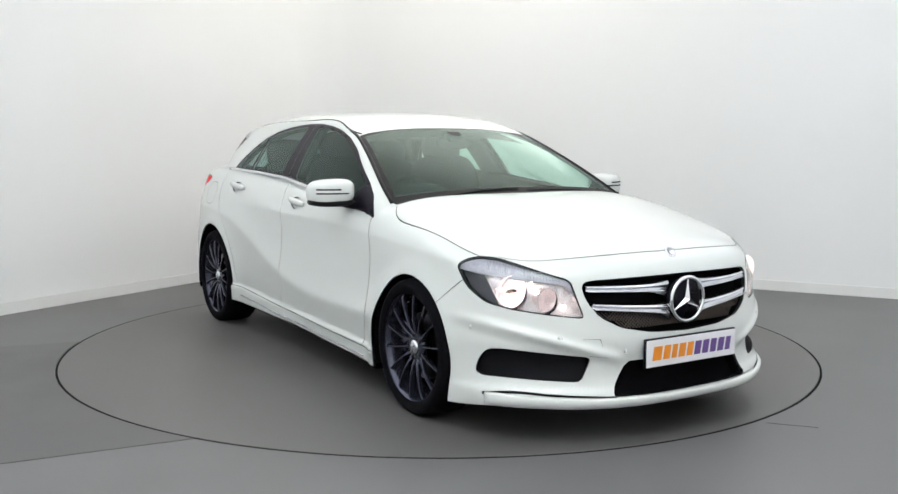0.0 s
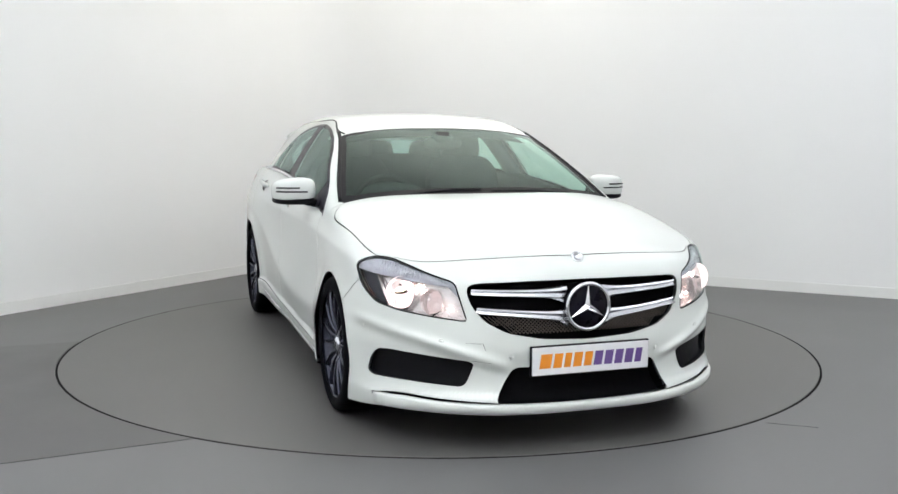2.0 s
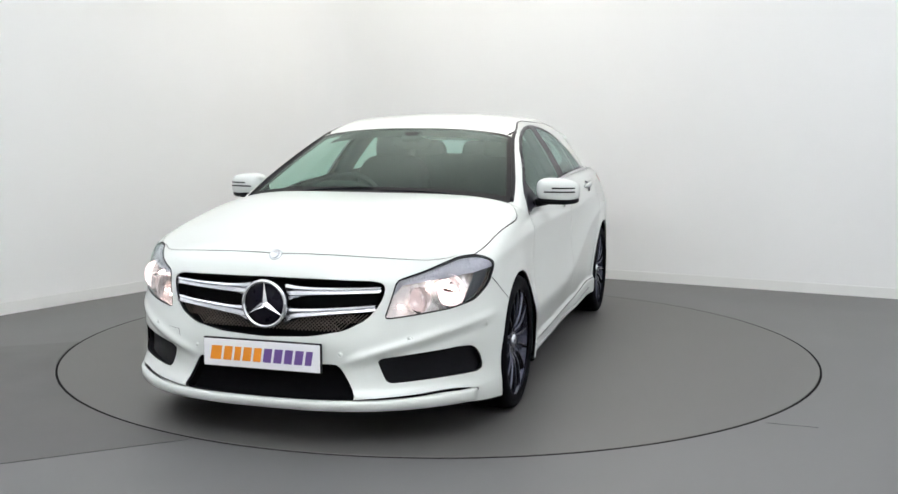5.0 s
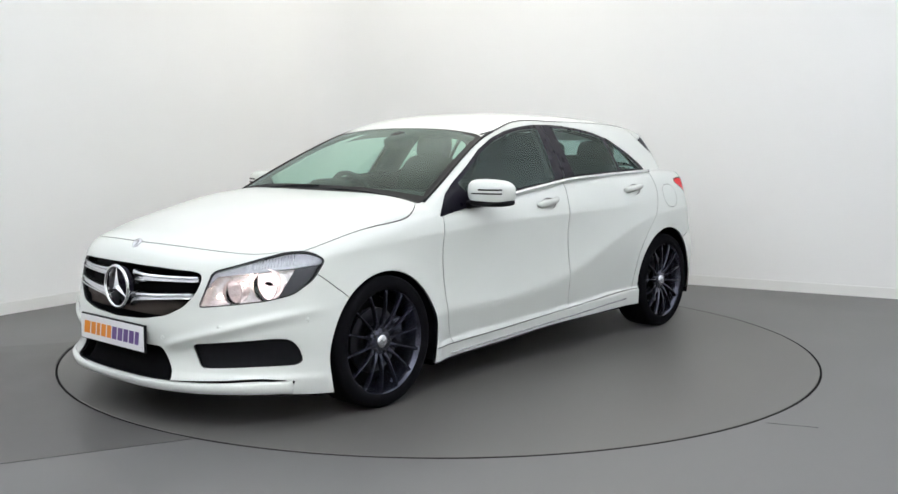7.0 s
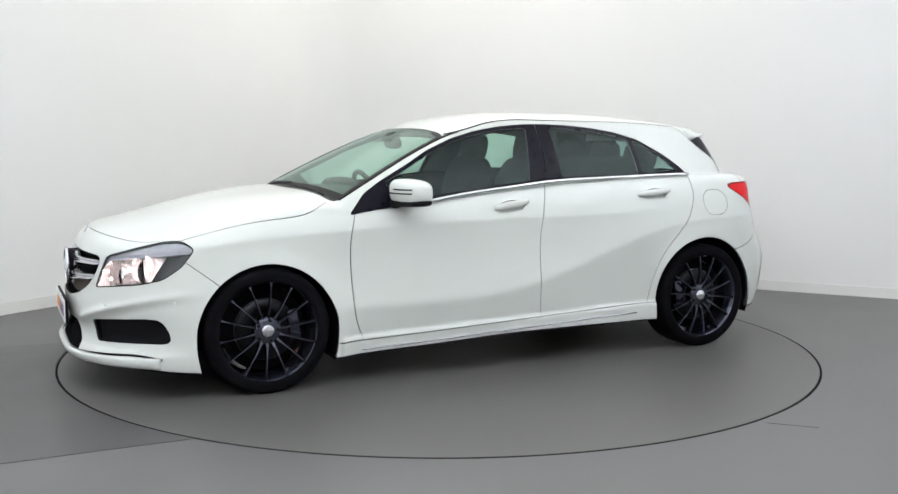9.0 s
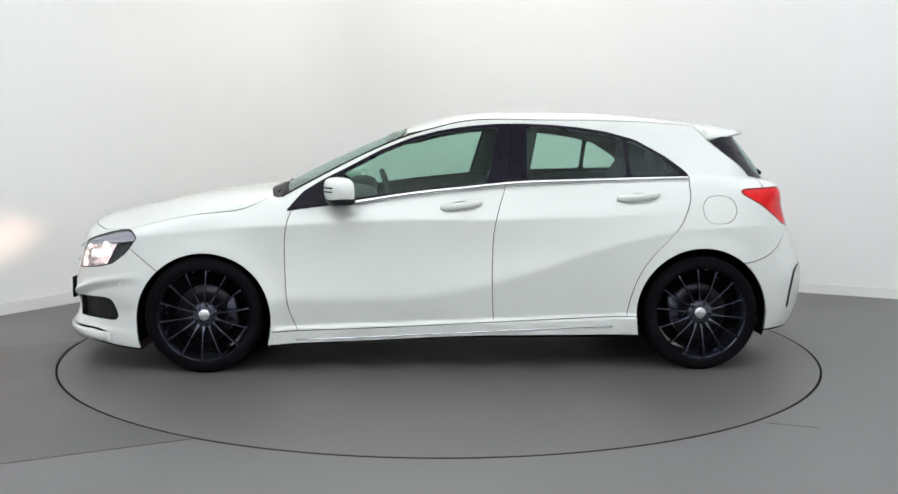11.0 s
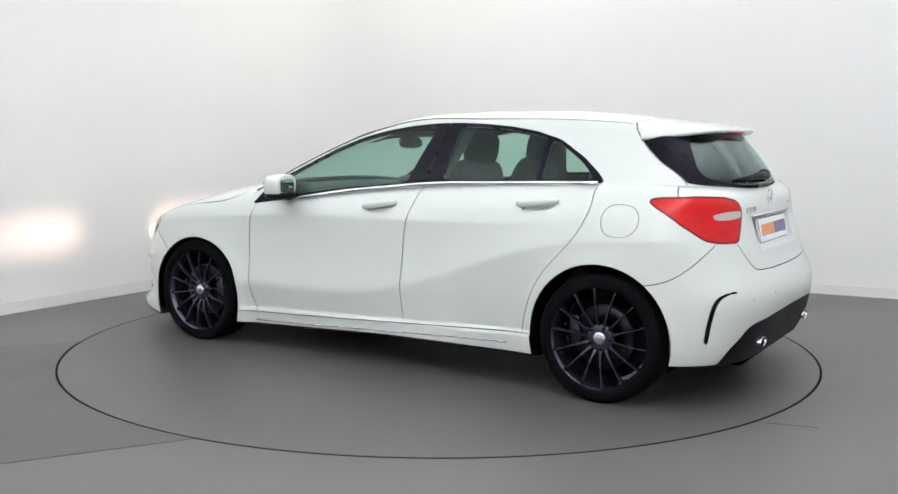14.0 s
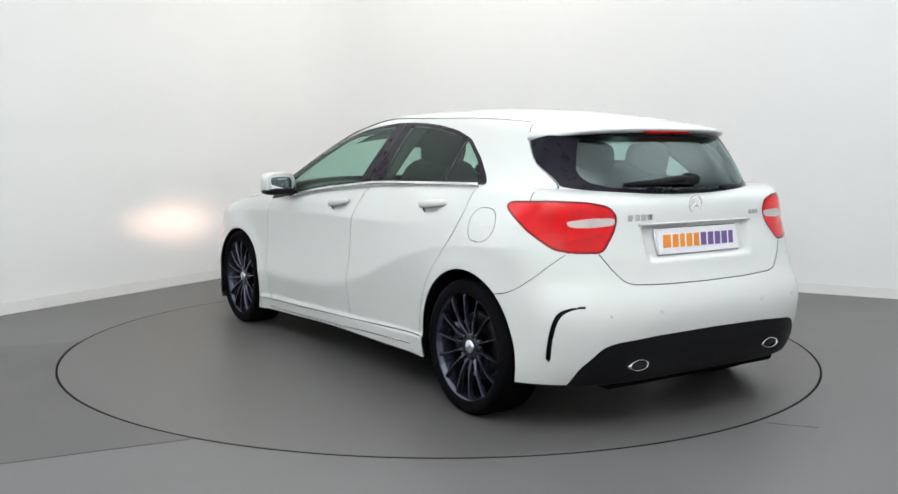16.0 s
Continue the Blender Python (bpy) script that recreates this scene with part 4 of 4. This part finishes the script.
for a, b in zip(rows, rows[1:]):
    for k in range(7):
        bm.faces.new((a[k], a[(k + 1) % 7], b[(k + 1) % 7], b[k]))
bm.faces.new(rows[0])
bm.faces.new(rows[-1])
part("front_splitter", bm, PAINT, car, "white front splitter blade")

# ---- grille ----
for s in (1, -1):
    for z_in, z_out, y_out in ((0.640, 0.652, 0.468), (0.545, 0.580, 0.452)):
        bm = bmesh.new()
        rows = []
        for k in range(13):
            y = 0.080 + (y_out - 0.080) * k / 12
            z = z_in + (z_out - z_in) * (k / 12) ** 0.8
            x = front_x(y, z) - 0.004
            h = 0.015 + 0.008 * (1 - k / 12) ** 2 + 0.022 * (1 - k / 12) ** 8
            rows.append([bm.verts.new((x + dx, y, z + dz)) for dx, dz in ((0.0, h * 0.62), (0.006, h * 0.3), (-0.004, -h * 0.1), (0.003, -h * 0.75), (-0.004, -h), (-0.035, -h), (-0.035, h * 0.7))])
        for a, b in zip(rows, rows[1:]):
            for k in range(7):
                bm.faces.new((a[k], a[(k + 1) % 7], b[(k + 1) % 7], b[k]))
        bm.faces.new(rows[0])
        bm.faces.new(rows[-1])
        part("grille_blade", flipped(bm, s), SATIN, car, "satin chrome grille blade", False)
        line_pts = [(front_x(0.08 + (y_out - 0.08) * k / 12, z_in) + 0.006, s * (0.08 + (y_out - 0.08) * k / 12), z_in + (z_out - z_in) * (k / 12) ** 0.8 - 0.011 - 0.006 * (1 - k / 12) ** 2) for k in range(13)]
        part("blade_line", tube(line_pts, 0.0032, 8), CHROME, car, "bright line on the blade")
bm = bmesh.new()
for k in range(-34, 35):
    for lean in (1, -1):
        y0 = k * 0.016
        pts = []
        for j in range(4):
            z = 0.445 + 0.105 * j / 3
            y = y0 + lean * (z - 0.49) * 1.1
            if abs(y) < 0.47 and float(grille(np.array([y]), np.array([z]))[0]) < 0.004:
                pts.append((front_x(abs(y), z) - 0.030, y, z))
        if len(pts) > 1:
            tube(pts, 0.0022, 5, bm=bm)
part("mesh_screen", bm, MESH, car, "diamond mesh in the grille")


def emblem(r, x, z, face, name, ring, depth=0.012, mat_disc=None, lean=0.0):
    """A ring with three tapering arms, looking ahead or back."""
    m = pose(x, 0, z, 0, lean, 90 if face < 0 else -90)
    ring_bm = bmesh.new()
    tube([(r * math.cos(a), 0, r * math.sin(a)) for a in [2 * math.pi * k / 48 for k in range(48)]], ring, 10, True, bm=ring_bm, up=(0, 1, 0))
    ring_bm.transform(m)
    ob = part(name, ring_bm, CHROME, car, "chrome ring with three tapering arms")
    arms = bmesh.new()
    for k in range(3):
        a = radians(90 + 120 * k)
        u, n = Vector((math.cos(a), 0, math.sin(a))), Vector((-math.sin(a), 0, math.cos(a)))
        w = r * 0.16
        base = [arms.verts.new(q) for q in (n * w, u * r * 0.98, n * -w, u * -r * 0.06)]
        ridge = arms.verts.new(Vector((0, depth, 0)))
        tip = base[1]
        arms.faces.new((base[0], tip, ridge))
        arms.faces.new((tip, base[2], ridge))
        arms.faces.new((base[2], base[3], ridge))
        arms.faces.new((base[3], base[0], ridge))
    arms.transform(m)
    part("emblem_arms", arms, CHROME, ob, smooth=False)
    if mat_disc:
        part("emblem_disc", lathe([(0.0, -0.010), (r * 0.96, -0.012), (r * 0.98, -0.03)], 48, m), mat_disc, ob, "gloss black disc")
    return ob


emblem(0.094, front_x(0, 0.586) + 0.022, 0.586, 1, "grille_emblem", 0.0085, 0.016, PIANO)
emblem(0.040, rear_x(0, 0.972) - 0.006, 0.972, -1, "rear_emblem", 0.003, 0.006)
nx = front_x(0, 0.776)
bm = lathe([(0.0, 0.004), (0.018, 0.004), (0.0185, 0.006), (0.025, 0.005), (0.0265, 0.003), (0.0265, -0.006)], 36, Matrix.Translation((nx + 0.001, 0, 0.776)) @ Euler((0, radians(-38), 0)).to_matrix().to_4x4() @ pose(0, 0, 0, 0, 0, -90))
part("bonnet_badge", bm, SATIN, car, "small round silver badge")


# ---- plates ----
def number_plate(x, z, face, lean):
    m = pose(x, 0, z, 0, 0, 90 if face < 0 else -90) @ pose(0, 0, 0, lean, 0, 0)
    holder = part("plate_holder", box(0.534, 0.014, 0.124, m, 0.004), BLACK if face > 0 else SATIN, car, "plate holder")
    plate = part("number_plate", box(0.524, 0.006, 0.113, m @ pose(0, 0.0095, 0), 0.002), PLATE, holder, "white plate with orange and purple print", False)
    x = -0.232
    for k, w in enumerate((0.060, 0.048, 0.040, 0.048, 0.045, 0.047, 0.047, 0.046, 0.047, 0.040)):
        bm = prism([(0.0, -0.029), (w - 0.011, -0.029), (w - 0.002, 0.029), (0.009, 0.029)], 0.0012, m @ Matrix.Diagonal((-1, 1, 1, 1)) @ pose(x, 0.0128, 0))
        part("print_bar", bm, ORANGE if k < 5 else PURPLE, plate, "orange printed bar" if k < 5 else "purple printed bar", False)
        x += w


number_plate(front_x(0.0, 0.38) + 0.022, 0.380, 1, 0)
number_plate(rear_x(0.0, 0.82) - 0.010, 0.814, -1, 14)
# plain chrome bars in place of the rear lettering
for y0, n, w, h in ((0.405, 1, 0.028, 0.026), (0.362, 3, 0.030, 0.026), (-0.375, 3, 0.018, 0.018)):
    for k in range(n):
        y = y0 - k * (w + 0.006)
        part("badge_bar", box(0.004, w * 0.9, h, pose(rear_x(abs(y), 0.925) - 0.001, y, 0.925), 0.0015), SATIN, car, "small chrome badge bar", False)
grip = [(rear_x(abs(0.36 - 0.72 * k / 12), 0.893) - 0.006, 0.36 - 0.72 * k / 12, 0.895) for k in range(13)]
part("tailgate_grip", tube(grip, 0.008, 8, flat=0.6), PAINT, car, "white grip strip over the plate")

# ---- spoiler and rear details ----
bm = bmesh.new()
rows = []
for k in range(25):
    q = -1 + 2 * k / 24
    y, q = 0.60 * q, abs(q)
    tip_x, tip_z = -1.738 + 0.29 * q ** 5, 1.309 - 0.040 * q ** 4
    root = top_z(-1.42, abs(y) * 0.9)
    rows.append([bm.verts.new(p) for p in ((-1.42, y * 0.9, root - 0.005), (0.45 * tip_x - 0.781, y * 0.95, 0.45 * tip_z + 0.55 * root + 0.008), (tip_x + 0.012, y, tip_z + 0.008), (tip_x, y, tip_z), (tip_x + 0.010, y, tip_z - 0.009), (min(tip_x + 0.11, -1.43), y * 0.97, tip_z - 0.026), (-1.42, y * 0.9, 1.25))])
for a, b in zip(rows, rows[1:]):
    for k in range(7):
        bm.faces.new((a[k], a[(k + 1) % 7], b[(k + 1) % 7], b[k]))
bm.faces.new(rows[0])
bm.faces.new(rows[-1])
part("roof_spoiler", bm, PAINT, car, "white roof spoiler")
part("brake_light", box(0.012, 0.30, 0.012, pose(-1.722, 0, 1.298), 0.003), RED, car, "red high brake light")
blade = tube([(rear_x(abs(y), z) - d, y, z) for y, z, d in ((0.37, 1.066, 0.010), (0.24, 1.074, 0.014), (0.10, 1.082, 0.020), (0.00, 1.086, 0.024))], [0.008, 0.012, 0.019, 0.024], 10)
part("rear_wiper", blade, BLACK, car, "black rear wiper")
part("wiper_hub", ball(0.024, 0.055, 0.026, pose(rear_x(0.0, 1.086) - 0.020, 0.0, 1.086, 6, 0, 0), 16, 0.7), BLACK, car, "black wiper hub")
for s in (1, -1):
    bm = lathe([(0.034, 0.0), (0.036, 0.003), (0.038, 0.0), (0.038, -0.08), (0.034, -0.08)], 36, None, True)
    bm.transform(pose(rear_x(0.43, 0.30) - 0.012, s * 0.432, 0.305, 0, 0, 90) @ Matrix.Diagonal((1.45, 1, 0.62, 1)))
    part("exhaust_tip", bm, CHROME, car, "oval chrome exhaust tip")
    bm = lathe([(0.0, -0.03), (0.037, -0.03)], 24)
    bm.transform(pose(rear_x(0.43, 0.30) - 0.012, s * 0.432, 0.305, 0, 0, 90) @ Matrix.Diagonal((1.45, 1, 0.72, 1)))
    part("exhaust_inside", bm, VOID, car, "dark exhaust opening")

# ---- mirrors, handles, chrome lines ----
for s in (1, -1):
    bm = ball(0.078, 0.110, 0.065, pose(0.630, 0.918, 0.984), 32, 0.62)
    for v in bm.verts:
        k = (v.co.y - 0.81) / 0.22
        v.co.x -= 0.05 * k * k
        if v.co.x < 0.575 - 0.05 * k * k:
            v.co.x = 0.575 - 0.05 * k * k
        v.co.z += 0.012 * (1 - k)
    mir = part("door_mirror", flipped(bm, s), PAINT, car, "white door mirror housing")
    bm = ball(0.074, 0.107, 0.024, pose(0.627, 0.918, 0.938), 24, 0.65)
    for v in bm.verts:
        k = (v.co.y - 0.81) / 0.22
        v.co.x -= 0.05 * k * k
    part("mirror_base", flipped(bm, s), BLACK, mir, "black lower mirror shell")
    arm = tube([(0.65, 0.800, 0.922), (0.645, 0.86, 0.930), (0.640, 0.90, 0.940)], [0.040, 0.032, 0.024], 12, flat=0.6)
    part("mirror_arm", flipped(arm, s), BLACK, mir, "black mirror arm")
    for dz, y0 in ((0.030, 0.90), (0.010, 0.86)):
        pts = []
        for k in range(9):
            y = y0 + (1.012 - y0) * k / 8
            q = (y - 0.918) / 0.108
            xx = 0.630 + 0.078 * max(0.0, 1 - abs(q) ** 3.2 - (abs(dz - 0.010) / 0.065) ** 3.2) ** 0.31 - 0.05 * ((y - 0.81) / 0.22) ** 2
            pts.append((xx + 0.0005, y, 0.974 + dz))
        part("indicator_line", flipped(tube(pts, 0.0042, 6), s), BLACK, mir, "dark indicator slot")
    part("mirror_glass", flipped(ball(0.006, 0.088, 0.046, pose(0.558, 0.925, 0.985, 0, 0, 10), 24, 0.6), s), MIRROR, mir, "mirror glass")
    for (x0, z0, x1, z1) in ((0.080, 0.890, -0.140, 0.918), (-0.880, 0.940, -1.110, 0.962)):
        ya, yb = side_y(x0, z0), side_y(x1, z1)
        pts = [(x0 + (x1 - x0) * k / 10, ya + (yb - ya) * k / 10 + 0.006 + 0.018 * math.sin(math.pi * k / 10) ** 0.5, z0 + (z1 - z0) * k / 10) for k in range(11)]
        part("door_handle", flipped(tube(pts, [0.007 + 0.0065 * math.sin(math.pi * k / 10) ** 0.4 for k in range(11)], 12, flat=1.5, up=(0, 0, 1)), s), PAINT, car, "white door handle")
    for cup in ("front_cup", "rear_cup"):
        panel("handle_cup", (cup,), PAINT, car, "white hollow behind the door handle", 0, 0.012, side=s)
    belt = [(x, max(side_y(x, belt_line(x) - 0.012), side_y(x, belt_line(x) + 0.008)) + 0.004, belt_line(x)) for x in [0.60 - 1.89 * k / 40 for k in range(41)]]
    part("belt_strip", flipped(tube(belt, 0.009, 8, flat=1.2), s), CHROME, car, "chrome strip below the windows")
    sill_pts = [(x, side_y(x, sill_top(x) - 0.050) + 0.001, sill_top(x) - 0.050 - 0.008 * (x < -0.6) * (abs(x) - 0.6)) for x in [0.86 - 1.72 * k / 24 for k in range(25)]]
    part("sill_line", flipped(tube(sill_pts, 0.0045, 8), s), SATIN, car, "silver line along the sill")
    rail = [(x, ditch(x), top_z(x, float(ditch(x))) + 0.001) for x in [0.26 - 1.62 * k / 30 for k in range(31)]]
    part("roof_joint", flipped(tube(rail, [0.0075 - 0.0053 * min(1.0, k / 18) for k in range(31)], 6, flat=0.5), s), BLACK, car, "dark roof joint strip")
    seal_y = spline((0.95, 0.742), (0.82, 0.720), (0.60, 0.667), (0.40, 0.617), (0.28, 0.592), (0.15, 0.578))
    seal = [(x, float(seal_y(x)), top_z(x, float(seal_y(x))) + 0.001) for x in [0.94 - 0.76 * k / 20 for k in range(21)]]
    part("windscreen_seal", flipped(tube(seal, 0.011, 8, flat=0.5), s), BLACK, car, "black seal beside the windscreen")
# parking sensors
for y, z in ((0.328, 0.392), (0.588, 0.452)):
    for s in (1, -1):
        part("parking_sensor", lathe([(0.0, 0.0015), (0.008, 0.0015), (0.0085, 0.0), (0.0105, 0.0), (0.011, 0.0025), (0.0125, 0.0)], 20, pose(front_x(y, z), s * y, z, 0, 0, -90 + s * (18 if y < 0.5 else 32))), PAINT, car)
        part("parking_sensor", lathe([(0.0, 0.0015), (0.008, 0.0015), (0.0085, 0.0), (0.0105, 0.0), (0.011, 0.0025), (0.0125, 0.0)], 20, pose(rear_x(y, 0.53), s * y, 0.53, 0, 0, 90 - s * (4 if y < 0.5 else 14))), PAINT, car)
for s in (1, -1):
    part("parking_sensor", lathe([(0.0, 0.0015), (0.008, 0.0015), (0.0085, 0.0), (0.0105, 0.0), (0.011, 0.0025), (0.0125, 0.0)], 20, pose(1.79, s * side_y(1.79, 0.48), 0.48, 0, 0, 0 if s > 0 else 180)), PAINT, car)
tow_pts = [(front_x(y, z) + 0.0003, -y, z) for y, z in ((0.437, 0.447), (0.500, 0.450), (0.475, 0.378), (0.412, 0.370))]
part("tow_cover_joint", tube(tow_pts, 0.0012, 5, True), GAP, car, "fine joint of the towing eye cover")
# front wipers under the bonnet edge
for y0, y1 in ((-0.62, 0.0), (0.05, 0.60)):
    pts = [(0.992 - 0.02 * k / 6, y0 + (y1 - y0) * k / 6, top_z(0.985 - 0.03 * k / 6, abs(y0 + (y1 - y0) * k / 6)) - 0.002) for k in range(7)]
    part("front_wiper", tube(pts, 0.005, 6), BLACK, car, "black front wiper")

# ---- cabin ----
bm = ball(0.30, 0.70, 0.16, pose(0.74, 0, 0.82), 32, 0.5)
part("dashboard", bm, DASH, car, "dark moulded dashboard")
part("cabin_floor", box(2.6, 1.36, 0.05, pose(-0.35, 0, 0.30), 0.02), LINING, car)
part("bulkhead", box(0.04, 1.40, 0.56, pose(0.98, 0, 0.58), 0.01), VOID, car)
part("console", box(0.95, 0.22, 0.26, pose(0.18, 0, 0.45), 0.05, 3), DASH, car, "dark centre console")
bm = bmesh.new()
tube([(0.0, 0.185 * math.cos(a), 0.185 * math.sin(a)) for a in [2 * math.pi * k / 40 for k in range(40)]], 0.016, 10, True, bm=bm, up=(1, 0, 0))
for a in (0, 180, 270):
    tube([(0.0, 0.04 * math.cos(radians(a)), 0.04 * math.sin(radians(a))), (0.0, 0.18 * math.cos(radians(a)), 0.18 * math.sin(radians(a)))], 0.014, 8, bm=bm)
box(0.05, 0.12, 0.10, pose(0.02, 0, 0), 0.03, bm=bm)
bm.transform(pose(0.36, -0.36, 0.875, 0, 20, 0))
part("steering_wheel", bm, DASH, car, "black three-spoke steering wheel")
part("cowl_hood", ball(0.10, 0.17, 0.06, pose(0.55, -0.36, 0.96), 20, 0.8), DASH, car)


def seat(x, y, wide):
    bm = ball(0.27, wide, 0.10, pose(x + 0.22, y, 0.46), 24, 0.6)
    s_ob = part("seat", bm, SEAT, car, "dark cloth seat")
    front = wide < 0.4
    part("backrest", ball(0.085, wide, 0.36 if front else 0.37, pose(x - 0.09, y, 0.80 if front else 0.79, 0, -14, 0), 24, 0.5), SEAT, s_ob)
    for yy in ((y,) if front else (y - 0.40, y, y + 0.40)):
        head = ball(0.060, 0.135, 0.095, pose(x - 0.185, yy, 1.205 if front else 1.155, 0, -10, 0), 20, 0.6)
        part("headrest", head, SEAT, s_ob)
        for k in (-0.05, 0.05):
            part("headrest_post", tube([(x - 0.16, yy + k, 1.0), (x - 0.175, yy + k, 1.16)], 0.006, 8), STEEL, s_ob)


seat(-0.22, 0.37, 0.25)
seat(-0.22, -0.37, 0.25)
seat(-1.02, 0.0, 0.64)
panel("roof_lining", ("roof_panel",), LINING, car, "dark grey roof lining", 0, 0.055)
for s in (1, -1):
    for x0, x1, lean in ((-0.19, -0.40, 0.08), (-1.22, -1.46, 0.20)):
        bm = bmesh.new()
        rows = []
        for k in range(7):
            z = 1.035 + 0.285 * k / 6
            y = float(cabin_width(-0.3, z)) - 0.035 - 0.03 * (x0 < -1)
            dx = -lean * (0.5 - k / 6) if x0 < -1 else -lean * k / 6
            rows.append([bm.verts.new((xx + dx, y - d, z)) for xx, d in ((x0, 0.0), (x0 - 0.02, 0.05), (x1 + 0.02, 0.05), (x1, 0.0))])
        for a, b in zip(rows, rows[1:]):
            for k in range(4):
                bm.faces.new((a[k], a[(k + 1) % 4], b[(k + 1) % 4], b[k]))
        bm.faces.new(rows[0])
        bm.faces.new(rows[-1])
        part("pillar_trim", flipped(bm, s), LINING, car, "dark grey pillar trim")
part("parcel_shelf", box(0.45, 1.16, 0.02, pose(-1.50, 0, 0.955), 0.006), LINING, car, "dark parcel shelf")
part("inner_mirror", ball(0.022, 0.12, 0.036, pose(0.335, 0.0, 1.235, 0, 12, 0), 24, 0.7), DASH, car, "black inner mirror")
part("sensor_box", ball(0.05, 0.06, 0.022, pose(0.345, 0, 1.270, 0, 25, 0), 16, 0.7), DASH, car, "black sensor housing")


# ---- what moves ----
TURNS = ((0.0, -58.34), (0.5, -59.21), (1.0, -61.76), (1.5, -65.63), (2.0, -71.45), (2.5, -77.3), (3.0, -83.4), (3.5, -89.3),
         (4.0, -95.4), (4.5, -101.2), (5.0, -107.3), (5.5, -113.2), (6.0, -119.1), (6.5, -125.0), (7.0, -131.0), (7.5, -136.95),
         (8.0, -142.95), (8.5, -148.85), (9.0, -154.9), (9.5, -160.7), (10.0, -166.5), (10.5, -172.2), (11.0, -177.9), (11.5, -183.65),
         (12.0, -189.5), (12.5, -195.3), (13.0, -201.2), (13.5, -207.0), (14.0, -212.9), (14.5, -218.7), (15.0, -224.65), (15.5, -230.5), (16.0, -236.5))
CAR_OFF = Vector((-0.053, -0.086, 0.0))


def motions():
    walk(turntable, [(t, pose(0, 0, 0, 0, 0, a)) for t, a in TURNS])
    walk(car, [(t, pose(0, 0, 0, 0, 0, a) @ Matrix.Translation(CAR_OFF)) for t, a in TURNS])


motions()
